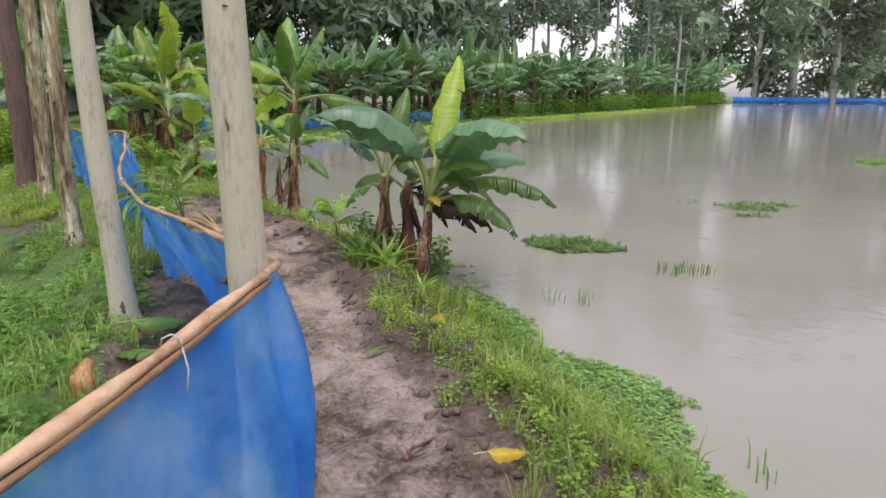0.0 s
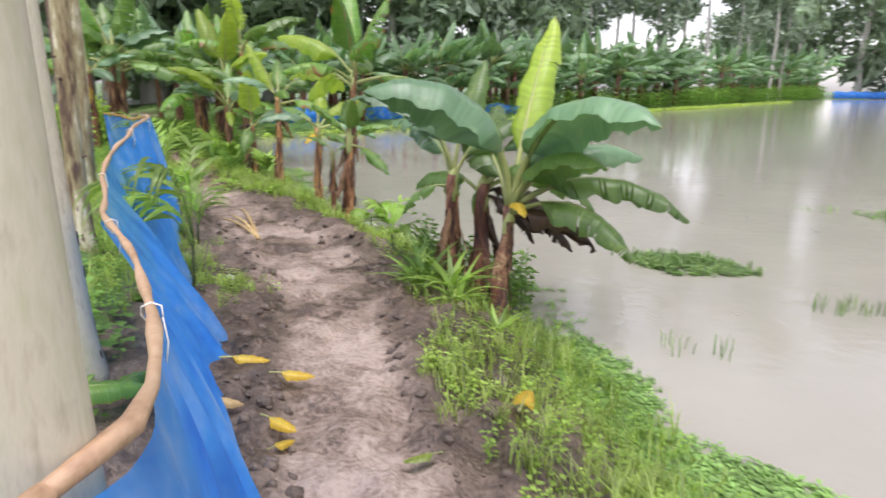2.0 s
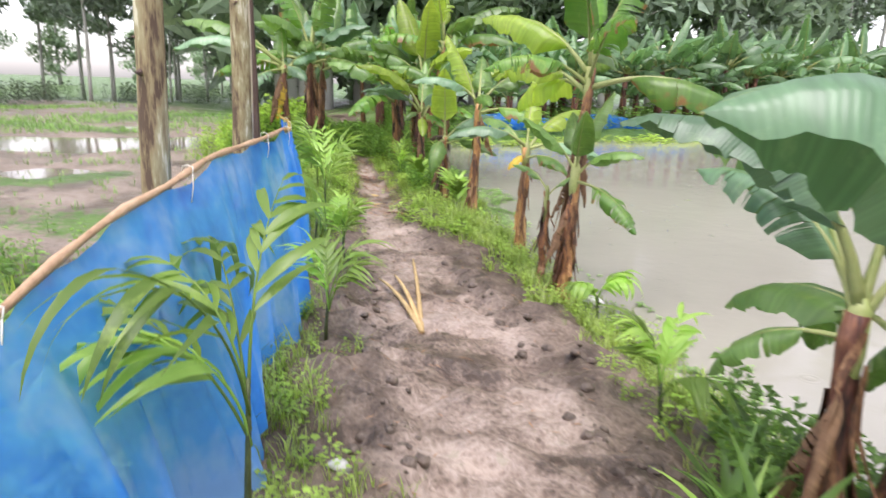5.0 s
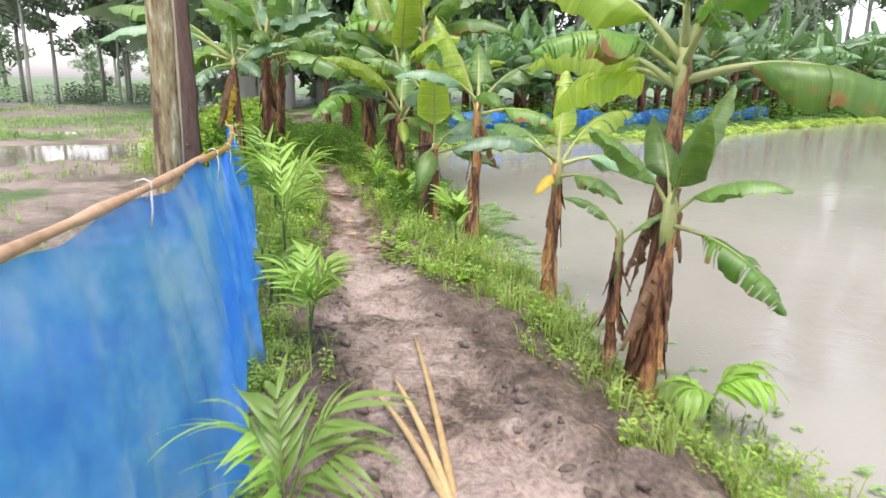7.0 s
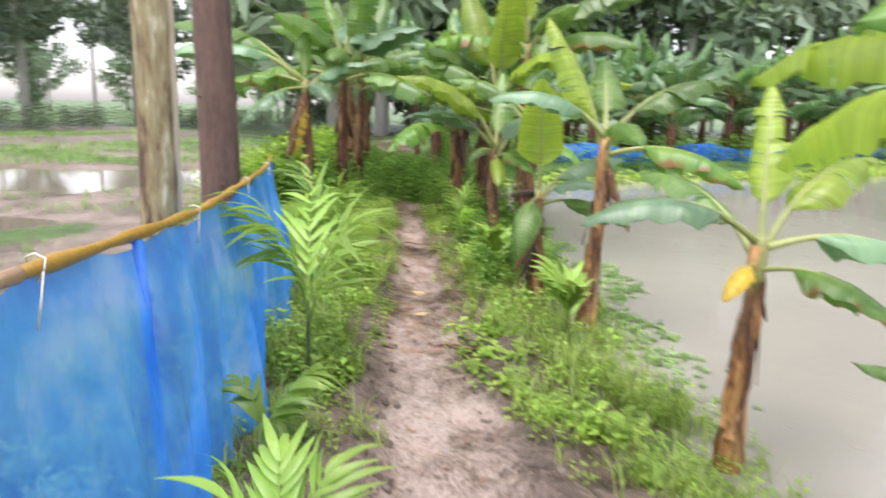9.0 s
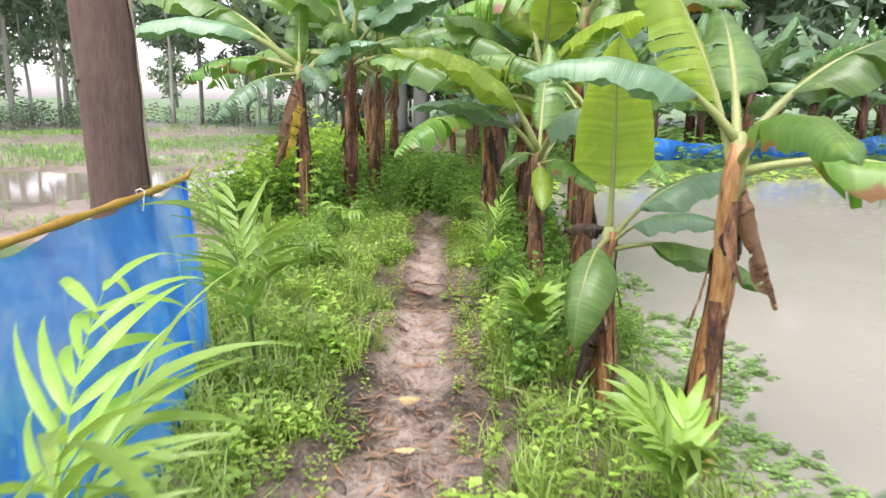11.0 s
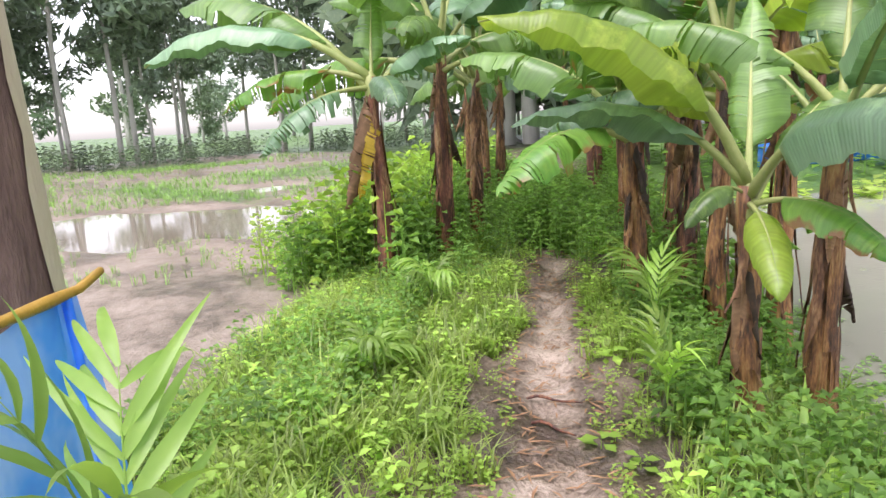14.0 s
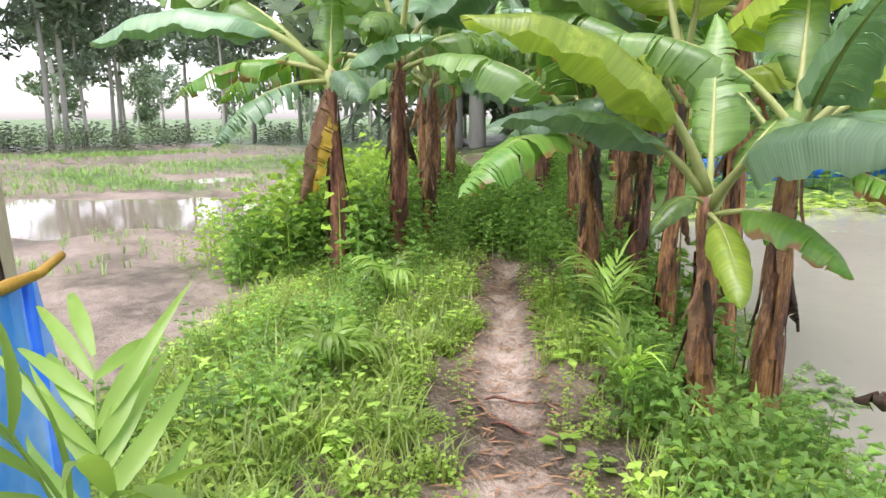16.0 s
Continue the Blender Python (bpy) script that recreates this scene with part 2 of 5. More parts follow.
WATERWEED = leafy("water_weed_leaf", (0.13, 0.24, 0.06), (0.20, 0.33, 0.10), gloss=0.4, through_light=0.25)
HERB_DARK = leafy("thicket_leaf", (0.09, 0.18, 0.04), (0.17, 0.30, 0.07), gloss=0.4, through_light=0.4)
PALM = leafy("palm_leaflet", (0.19, 0.32, 0.06), (0.27, 0.41, 0.09), gloss=0.35, through_light=0.4)
# distance haze is mixed into these two far leaf colours: paler, greyer greens
CROWN = leafy("hazed_tree_leaf", (0.15, 0.21, 0.15), (0.21, 0.28, 0.20), gloss=0.6, through_light=0.2)
BAMBOO = leafy("hazed_bamboo_leaf", (0.18, 0.26, 0.17), (0.25, 0.33, 0.22), gloss=0.6, through_light=0.25)
RIB = surface("leaf_midrib", [(0.3, (0.22, 0.29, 0.08)), (0.7, (0.38, 0.39, 0.16))], 8, rough=0.45, bump=0.1)
SHEATH = surface("banana_stem_sheath", [(0.38, (0.03, 0.016, 0.012)), (0.46, (0.16, 0.07, 0.035)), (0.54, (0.34, 0.16, 0.06)), (0.62, (0.47, 0.28, 0.12))], 5, (3, 3, 0.5), 0.5, 0.5)
SHEATH_RED = surface("banana_stem_dark_red", [(0.38, (0.02, 0.011, 0.01)), (0.5, (0.13, 0.045, 0.03)), (0.62, (0.34, 0.15, 0.08))], 5, (3, 3, 0.5), 0.45, 0.5)
SHEATH_OCHRE = surface("banana_stem_ochre", [(0.37, (0.05, 0.02, 0.014)), (0.46, (0.36, 0.16, 0.05)), (0.62, (0.60, 0.38, 0.15))], 5, (3, 3, 0.4), 0.45, 0.5)
STRIP = surface("withered_sheath", [(0.39, (0.03, 0.016, 0.01)), (0.48, (0.13, 0.055, 0.026)), (0.57, (0.32, 0.17, 0.08)), (0.65, (0.52, 0.38, 0.24))], 4, (3, 3, 0.6), 0.65, 0.5)
CANE = surface("sapling_cane", [(0.35, (0.035, 0.045, 0.018)), (0.65, (0.10, 0.13, 0.04))], 9, rough=0.5, bump=0.3)
BARK = surface("eucalyptus_bark_pale", [(0.35, (0.06, 0.05, 0.035)), (0.375, (0.40, 0.36, 0.25)), (0.5, (0.60, 0.56, 0.43)), (0.62, (0.50, 0.49, 0.33))], 3.6, (2, 2, 0.5), 0.6, 0.25, 9, dist=0.008)
BARK_PATCH = surface("eucalyptus_bark_peeling", [(0.42, (0.09, 0.055, 0.035)), (0.47, (0.25, 0.19, 0.10)), (0.54, (0.34, 0.30, 0.17)), (0.58, (0.58, 0.54, 0.40))], 3.0, (2, 2, 0.35), 0.7, 0.5, 5)
BARK_DARK = surface("tree_bark_brown", [(0.3, (0.07, 0.04, 0.033)), (0.6, (0.16, 0.10, 0.08)), (0.8, (0.22, 0.15, 0.12))], 6, (2, 2, 0.4), 0.8, 0.8, 5)
BARK_CREAM = surface("bare_wood_cream", [(0.3, (0.55, 0.45, 0.32)), (0.7, (0.72, 0.64, 0.5))], 6, (2, 2, 0.4), 0.7, 0.3)
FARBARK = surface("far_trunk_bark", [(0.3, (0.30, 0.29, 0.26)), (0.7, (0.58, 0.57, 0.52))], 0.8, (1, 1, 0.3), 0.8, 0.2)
POLE = surface("split_bamboo_pole", [(0.3, (0.30, 0.17, 0.09)), (0.5, (0.55, 0.36, 0.22)), (0.75, (0.70, 0.52, 0.34))], 5, (1, 1, 1), 0.5, 0.3)
BATTEN = surface("split_batten_brown", [(0.3, (0.20, 0.10, 0.05)), (0.6, (0.42, 0.24, 0.13)), (0.75, (0.55, 0.38, 0.24))], 6, (2, 0.5, 2), 0.5, 0.4)
POLE_YELLOW = surface("yellow_bamboo_pole", [(0.3, (0.35, 0.19, 0.03)), (0.7, (0.60, 0.38, 0.07))], 5, (1, 1, 1), 0.4, 0.3)
STRAW = surface("dry_stalk", [(0.3, (0.38, 0.25, 0.10)), (0.7, (0.62, 0.46, 0.22))], 9, rough=0.7)
CLOD = surface("wet_soil_clod", [(0.4, (0.10, 0.075, 0.055)), (0.6, (0.22, 0.17, 0.13))], 7, rough=0.5, bump=0.8)
WHITE = surface("white_scrap", [(0.3, (0.55, 0.55, 0.52)), (0.7, (0.78, 0.78, 0.76))], 9, rough=0.6)
CORD = surface("nylon_cord", [(0.3, (0.6, 0.6, 0.55)), (0.7, (0.8, 0.78, 0.7))], 30, rough=0.6)


def net_material():
    m, n, l, b = material("blue_nylon_net")
    v = coords(n, l, (1, 1, 1))
    big = noisy(n, l, v, 2.5)
    r = ramp(n, [(0.36, (0.02, 0.22, 0.80)), (0.5, (0.06, 0.35, 0.92)), (0.64, (0.24, 0.50, 0.95))])
    l.new(big, r.inputs[0])
    l.new(r.outputs[0], b.inputs["Base Color"])
    b.inputs["Roughness"].default_value = 0.45
    tl, tr = n.new("ShaderNodeBsdfTranslucent"), n.new("ShaderNodeBsdfTransparent")
    l.new(r.outputs[0], tl.inputs[0])
    tr.inputs[0].default_value = (0.55, 0.75, 1.0, 1)
    m1, m2 = n.new("ShaderNodeMixShader"), n.new("ShaderNodeMixShader")
    m1.inputs[0].default_value = 0.45
    l.new(b.outputs[0], m1.inputs[1])
    l.new(tl.outputs[0], m1.inputs[2])
    thin = n.new("ShaderNodeMapRange")
    thin.inputs[1].default_value, thin.inputs[2].default_value = 0.3, 0.7
    thin.inputs[3].default_value, thin.inputs[4].default_value = 0.17, 0.40
    l.new(noisy(n, l, v, 1.3), thin.inputs[0])
    l.new(thin.outputs[0], m2.inputs[0])
    l.new(m1.outputs[0], m2.inputs[1])
    l.new(tr.outputs[0], m2.inputs[2])
    l.new(m2.outputs[0], n["Material Output"].inputs[0])
    bumped(n, l, b, noisy(n, l, v, 60), 0.25, 0.004)
    return m


NET = net_material()


def ground_material():
    m, n, l, b = material("muddy_ground")
    v = coords(n, l, kind="Object")
    big, mid, fine = noisy(n, l, v, 1.1), noisy(n, l, v, 7.0), noisy(n, l, v, 38.0)
    pathc, soilc, fieldc, turf = ramp(n, [(0.42, (0.08, 0.057, 0.042)), (0.475, (0.23, 0.172, 0.132)), (0.57, (0.42, 0.34, 0.28))]), \
        ramp(n, [(0.41, (0.035, 0.025, 0.018)), (0.5, (0.11, 0.08, 0.058)), (0.6, (0.24, 0.185, 0.14))]), \
        ramp(n, [(0.40, (0.09, 0.07, 0.05)), (0.49, (0.23, 0.185, 0.145)), (0.6, (0.32, 0.27, 0.225))]), \
        ramp(n, [(0.35, (0.05, 0.11, 0.02)), (0.6, (0.10, 0.19, 0.04)), (0.75, (0.16, 0.20, 0.08))])
    w = mix(n, l, 0.55, big, mix(n, l, 0.5, mid, fine))
    for r in (pathc, soilc, fieldc, turf):
        l.new(w, r.inputs[0])
    c = mix(n, l, attr(n, "path"), soilc.outputs[0], pathc.outputs[0])
    c = mix(n, l, attr(n, "field"), c, fieldc.outputs[0])
    edge = n.new("ShaderNodeMath")
    edge.operation = "ADD"
    l.new(attr(n, "turf"), edge.inputs[0])
    sh = n.new("ShaderNodeMapRange")
    sh.inputs[1].default_value, sh.inputs[2].default_value, sh.inputs[3].default_value, sh.inputs[4].default_value = 0.3, 0.7, -0.4, 0.4
    l.new(mid, sh.inputs[0])
    l.new(sh.outputs[0], edge.inputs[1])
    cl = n.new("ShaderNodeMapRange")
    cl.inputs[1].default_value, cl.inputs[2].default_value = 0.35, 0.65
    l.new(edge.outputs[0], cl.inputs[0])
    c = mix(n, l, cl.outputs[0], c, turf.outputs[0])
    l.new(c, b.inputs["Base Color"])
    rr = n.new("ShaderNodeMapRange")
    rr.inputs[1].default_value, rr.inputs[2].default_value, rr.inputs[3].default_value, rr.inputs[4].default_value = 0.4, 0.6, 0.3, 0.75
    l.new(big, rr.inputs[0])
    l.new(rr.outputs[0], b.inputs["Roughness"])
    bumped(n, l, b, mix(n, l, 0.4, mid, fine), 1.0, 0.05)
    return m


def water_material(name, colour, ripple):
    m, n, l, b = material(name)
    v = coords(n, l, kind="Object")
    r = ramp(n, [(0.35, colour), (0.7, tuple(1.2 * q for q in colour))])
    l.new(noisy(n, l, v, 0.25), r.inputs[0])
    l.new(r.outputs[0], b.inputs["Base Color"])
    b.inputs["Roughness"].default_value = 0.06
    b.inputs["IOR"].default_value = 1.33
    vo = n.new("ShaderNodeTexVoronoi")
    vo.inputs["Scale"].default_value = 2.6
    l.new(v, vo.inputs["Vector"])
    ring, sn = n.new("ShaderNodeMath"), n.new("ShaderNodeMath")
    ring.operation, ring.inputs[1].default_value, sn.operation = "MULTIPLY", 60, "SINE"
    l.new(vo.outputs["Distance"], ring.inputs[0])
    l.new(ring.outputs[0], sn.inputs[0])
    fade = n.new("ShaderNodeMapRange")
    fade.inputs[1].default_value, fade.inputs[2].default_value, fade.inputs[3].default_value, fade.inputs[4].default_value = 0.0, 0.3, 1.0, 0.0
    l.new(vo.outputs["Distance"], fade.inputs[0])
    rings = n.new("ShaderNodeMath")
    rings.operation = "MULTIPLY"
    l.new(sn.outputs[0], rings.inputs[0])
    l.new(fade.outputs[0], rings.inputs[1])
    bumped(n, l, b, mix(n, l, 0.25, noisy(n, l, v, 5.0, 3.0), rings.outputs[0]), ripple, 0.02)
    return m


# ---- ground ----
def axis(lo, hi, step, reach):
    a = list(np.arange(lo, hi, step))
    s, x = step, a[-1]
    up = []
    while x < reach:
        s *= 1.16
        x += s
        up.append(x)
    s, x, dn = step, a[0], []
    while x > -reach:
        s *= 1.16
        x -= s
        dn.append(x)
    return np.array(dn[::-1] + a + up)


def build_ground():
    xs, ys = axis(-9.5, 1.8, 0.052, 900), axis(1.4, 16.0, 0.052, 900)
    X, Y = np.meshgrid(xs, ys)
    x, y = X.ravel(), Y.ravel()
    z = height(x, y)
    nx, ny = len(xs), len(ys)
    k = np.arange((nx - 1) * (ny - 1))
    i = k // (nx - 1) * nx + k % (nx - 1)
    faces = np.stack([i, i + 1, i + nx + 1, i + nx], 1)
    u = side(x, y, LINE)
    wob = (vnoise(x, y, 0.35, 11) - 0.5) * 0.5
    path = 1 - ss(0.75, 1.25, np.abs(u) / half_width(y) + wob)
    field = ss(1.8, 2.8, -u + wob)
    d = np.hypot(x + 5, y - 11)
    strip = ss(0.55, 0.7, vnoise(x, y, 2.5, 21)) * 0.7
    turf = np.where(field > 0.5, np.maximum(strip, ss(22, 30, d)), ss(0.5, 1.0, np.abs(u)) * 0.55 * ss(5, 13, y))
    turf = np.where(side(x, y, SHORE) < -0.2, np.where(u > 1, 1.0, turf), turf)
    bare = np.exp(-((np.hypot(x + 38, y - 26) - 7) / 4) ** 2) * (x < -28)
    turf = np.maximum(turf * (1 - bare), (1 - ss(7, 9.5, y)) * ss(1.0, 1.6, -u) * 0.8)
    ob = mesh_ob("ground", np.stack([x, y, z], 1), faces, ground_material(), attrs={"path": path, "field": field, "turf": turf})
    tagged(ob, "wet brown mud path on a dike between pond and field", "ground", kind="structure")


build_ground()


def build_water():
    m = water_material("muddy_pond_water", (0.30, 0.29, 0.24), 0.3)
    pts = [(1.5, -60), (2.4, -2), (0.3, 1), (-0.4, 3.2), (-1.3, 6), (-3.4, 9.2), (-5, 11.6), (-6.6, 14), (-8.4, 17), (-11.2, 21.2)] + [(x - 2, y + 2) for x, y in SHORE[1:]] + [(320, 235), (320, -60)]
    ob = mesh_ob("pond_water", [(x, y, POND) for x, y in pts], [tuple(range(len(pts)))[::-1]], m, smooth=False)
    tagged(ob, "brown pond water dimpled by light rain", "water", kind="structure")
    m2 = water_material("puddle_water", (0.2, 0.17, 0.13), 0.05)
    pts = [(-9, -3), (-34, -3), (-34, 30), (-15.6, 30), (-13.2, 18), (-9.8, 12)]
    ob = mesh_ob("field_water", [(x, y, FIELD - 0.075) for x, y in pts], [tuple(range(len(pts)))], m2, smooth=False)
    tagged(ob, "shallow rainwater puddles lying in the muddy field", "water", kind="structure")


build_water()


# ---- net fence ----
FENCE = [(-1.3, -1.4), (-0.9, 0.2), (-0.73, 1.05), (-0.66, 1.45), (-0.60, 2.0), (-0.55, 2.3), (-0.72, 2.75), (-1.2, 3.65), (-1.55, 4.2), (-2.0, 4.95), (-2.42, 5.45), (-2.98, 6.4), (-3.42, 7.2), (-3.78, 7.8), (-4.2, 8.35),
         (-5.05, 9.45), (-5.74, 10.35), (-6.42, 11.2), (-7.2, 12.05)]


def along(pts, step):
    out = []
    for (ax, ay), (bx, by) in zip(pts, pts[1:]):
        n = max(1, int(math.hypot(bx - ax, by - ay) / step))
        out += [(ax + (bx - ax) * k / n, ay + (by - ay) * k / n) for k in range(n)]
    return out + [pts[-1]]


def smooth_line(pts, rounds=2):
    for _ in range(rounds):
        q = [pts[0]]
        for (ax, ay), (bx, by) in zip(pts, pts[1:]):
            q += [(0.75 * ax + 0.25 * bx, 0.75 * ay + 0.25 * by), (0.25 * ax + 0.75 * bx, 0.25 * ay + 0.75 * by)]
        pts = q + [pts[-1]]
    return pts


def fence_top(k, n, x, y):
    base = -0.05 - 0.022 * y
    return base + float(np.interp(y, [-2, 1, 2.2, 3.2, 4.6, 5.1, 5.7, 6.4, 7.8, 9.5, 10.8, 12.05], [0.85, 0.86, 0.93, 0.84, 0.82, 0.88, 1.02, 1.12, 1.17, 1.06, 1.07, 1.06]))


def top_shift(y):
    return float(np.interp(y, [2.3, 3.5, 4.3, 5.1, 6.0, 7.5, 9], [0, 0.2, 0.38, 0.4, 0.18, 0.06, 0.0]))


def build_fence():
    line = along(smooth_line(FENCE), 0.035)
    n, rows = len(line), 15
    root = empty("net_fence", pose(-3, 6, -0.2), "blue nylon net fence hung from a bamboo rail along path", "fence")
    inv = root.matrix_world.inverted()
    verts, faces = [], []
    for k, (x, y) in enumerate(line):
        a, b = line[max(k - 1, 0)], line[min(k + 1, n - 1)]
        t = Vector((b[0] - a[0], b[1] - a[1], 0)).normalized()
        nv = Vector((t.y, -t.x, 0))
        top, low = fence_top(k, n, x, y), hgt(x, y) + 0.01
        s = k * 0.035
        for j in range(rows):
            q = j / (rows - 1)
            fold = 0.028 * math.sin(s * 15 + 2.2 * math.sin(s * 2.1) + q * 1.5) + 0.02 * math.sin(s * 37 + q * 3) + 0.05 * math.sin(s * 4.3 + q * 2)
            out = fold * (0.15 + q) + 0.06 * math.sin(q * math.pi) + 0.10 * q * q * (0.4 + vnoise(s, 0.0, 0.6, 3))
            z = top + (low - top) * q + 0.018 * math.sin(s * 9) * (1 - q) - 0.02 * abs(math.sin(s * 3.1)) * (1 - q)
            if q == 1:
                z += 0.03 * float(vnoise(s, 1.0, 0.2, 9))
            verts.append(inv @ (Vector((x - top_shift(y) * (1 - q), y, z)) + nv * out))
    for k in range(n - 1):
        for j in range(rows - 1):
            i = k * rows + j
            faces.append((i, i + rows, i + rows + 1, i + 1))
    tagged(mesh_ob("net", verts, faces, NET, root), "sagging blue nylon netting")
    # rails
    for name, lo, hi, mat, rad in (("rail", -3, 2.25, POLE, 0.017), ("rail", 2.0, 8.4, POLE, 0.014), ("rail", 8.0, 20, POLE_YELLOW, 0.016)):
        pts = [inv @ Vector((x - top_shift(y), y, fence_top(0, n, x, y) + 0.01)) for x, y in line[::4] if lo <= y <= hi]
        if hi == 20:
            pts.append(pts[-1] + (pts[-1] - pts[-2]).normalized() * 0.13 + Vector((0, 0, 0.03)))
        if lo < 0:
            bv, bf = tube([p + Vector((0.012, 0, -0.024)) for p in pts], [0.012] * len(pts), 5, 0.35, 8)
            mesh_ob("rail", bv, bf, BATTEN, root)
        v, f = tube(pts, [rad * (1 + 0.25 * math.sin(i * 1.9)) for i in range(len(pts))], 7, 0.25, 3)
        mesh_ob(name, v, f, mat, root)
    # ties
    for i in range(10, n, 34):
        x, y = line[i]
        z = fence_top(0, n, x, y)
        x -= top_shift(y)
        ring = [inv @ Vector((x + 0.027 * math.cos(a), y + 0.01 * math.sin(a * 2), z + 0.01 + 0.03 * math.sin(a))) for a in np.linspace(0, 6.2, 9)]
        ring += [ring[-1] + Vector((0.02, -0.02, -0.05)), ring[-1] + Vector((0.015, -0.03, -0.11))]
        v, f = tube(ring, [0.0028] * len(ring), 4)
        mesh_ob("tie", v, f, CORD, root)
    # blue post folded into the net
    for px, py in ((-4.62, 8.9), (-7.18, 12.03)):
        v, f = tube([inv @ Vector((px + 0.03, py - 0.03, fence_top(0, n, px, py))), inv @ Vector((px + 0.1, py - 0.02, hgt(px, py) - 0.05))], [0.016, 0.016], 6)
        mesh_ob("post", v, f, NET, root)


build_fence()


# ---- near trees ----
def trunk(name, x, y, r, lean, mat, label, top=7.0, seed=0, scar=None):
    root = empty(name, pose(x, y, hgt(x, y)), label, "tree", "trees along the fence")
    pts, rad = [], []
    for i in range(26):
        z = -0.15 + (top + 0.15) * (i / 25) ** 1.3
        pts.append((lean[0] * z + 0.02 * math.sin(z * 1.3 + seed), lean[1] * z + 0.02 * math.cos(z * 1.7 + seed), z))
        rad.append(r * (1.0 - 0.35 * z / top + 0.35 * math.exp(-max(z, 0) * 9)))
    v, f = tube(pts, rad, 18, 0.05, seed)
    mesh_ob("trunk", v, f, mat, root)
    rr = random.Random(seed)
    for k in range(7):
        z = rr.uniform(0.3, 2.6)
        a = rr.uniform(0, 6.28)
        ro = r * (1 - 0.35 * z / top)
        c = Vector((lean[0] * z + ro * math.cos(a), lean[1] * z + ro * math.sin(a), z))
        s = rr.uniform(0.012, 0.028)
        kv, kf = tube([c - Vector((math.cos(a), math.sin(a), 0)) * 0.01 + Vector((0, 0, -s * 0.6)), c + Vector((math.cos(a), math.sin(a), 0)) * 0.003, c - Vector((math.cos(a), math.sin(a), 0)) * 0.01 + Vector((0, 0, s * 0.6))], [s * 0.4, s, s * 0.35], 6, 0.5, k)
        mesh_ob("knot", kv, kf, BARK_DARK, root)
    for k in range(16):
        z, a = 0.04 + 0.75 * rr.random() ** 2, rr.uniform(0, 6.28)
        hh, ww = rr.uniform(0.03, 0.11), rr.uniform(0.08, 0.3)
        fv = []
        for i in range(6):
            zz = z + hh * i / 5
            ro = r * (1 - 0.35 * zz / top + 0.35 * math.exp(-zz * 9)) + 0.006
            wi = ww * math.sin(math.pi * (i + 0.4) / 6) * rr.uniform(0.4, 1.2)
            cx, cy = lean[0] * zz + 0.02 * math.sin(zz * 1.3 + seed), lean[1] * zz + 0.02 * math.cos(zz * 1.7 + seed)
            fv += [(cx + (ro - 0.006 * abs(e)) * math.cos(a + e * wi), cy + (ro - 0.006 * abs(e)) * math.sin(a + e * wi), zz) for e in (-1, 0, 1)]
        ff = [q for i in range(5) for q in ((i * 3, i * 3 + 1, i * 3 + 4, i * 3 + 3), (i * 3 + 1, i * 3 + 2, i * 3 + 5, i * 3 + 4))]
        mesh_ob("bark_flake", fv, ff, BARK_DARK, root)
    if scar:
        a0, z0, z1 = scar
        sv, sf = [], []
        for i in range(22):
            z = z0 + (z1 - z0) * i / 21
            ro = r * (1 - 0.35 * z / top + 0.35 * math.exp(-max(z, 0) * 9)) + 0.008
            wid = 0.4 * (0.4 + float(vnoise(z, seed, 0.2, 2)))
            for a in (a0 - wid, a0, a0 + wid):
                sv.append((lean[0] * z + 0.02 * math.sin(z * 1.3 + seed) + ro * math.cos(a), lean[1] * z + 0.02 * math.cos(z * 1.7 + seed) + ro * math.sin(a), z))
        for i in range(21):
            sf += [(i * 3, i * 3 + 1, i * 3 + 4, i * 3 + 3), (i * 3 + 1, i * 3 + 2, i * 3 + 5, i * 3 + 4)]
        tagged(mesh_ob("bare_strip", sv, sf, BARK_CREAM, root), "cream strip where the bark has peeled")
    return root


trunk("eucalyptus_tree", -0.67, 2.26, 0.073, (-0.008, 0.0), BARK, "pale smooth eucalyptus trunk rising through the blue net", seed=1)
trunk("eucalyptus_tree", -2.24, 4.36, 0.08, (-0.03, 0.0), BARK, "pale eucalyptus trunk with dark peeling foot in weeds", seed=2)
trunk("eucalyptus_tree", -4.05, 6.95, 0.085, (0.0, 0.01), BARK_PATCH, "patchy brown and cream eucalyptus trunk behind the net", seed=3)
trunk("eucalyptus_tree", -6.35, 10.25, 0.12, (0.015, 0.0), BARK_PATCH, "eucalyptus trunk half peeled to cream beside the fence", seed=4, scar=(0.6, 0.2, 5))
trunk("timber_tree", -7.78, 11.97, 0.185, (0.0, 0.0), BARK_DARK, "straight brown-barked trunk at the fence's end", seed=5, scar=(0.95, 0.2, 4))


# ---- banana plants ----
def leaf_curve(el, droop, n):
    pts, p = [], Vector((0, 0, 0))
    for i in range(n + 1):
        s = i / n
        pts.append(p.copy())
        a = radians(el - droop * s ** 1.25)
        p = p + Vector((math.cos(a), 0, math.sin(a))) / n
    return pts


LEAVES = {}


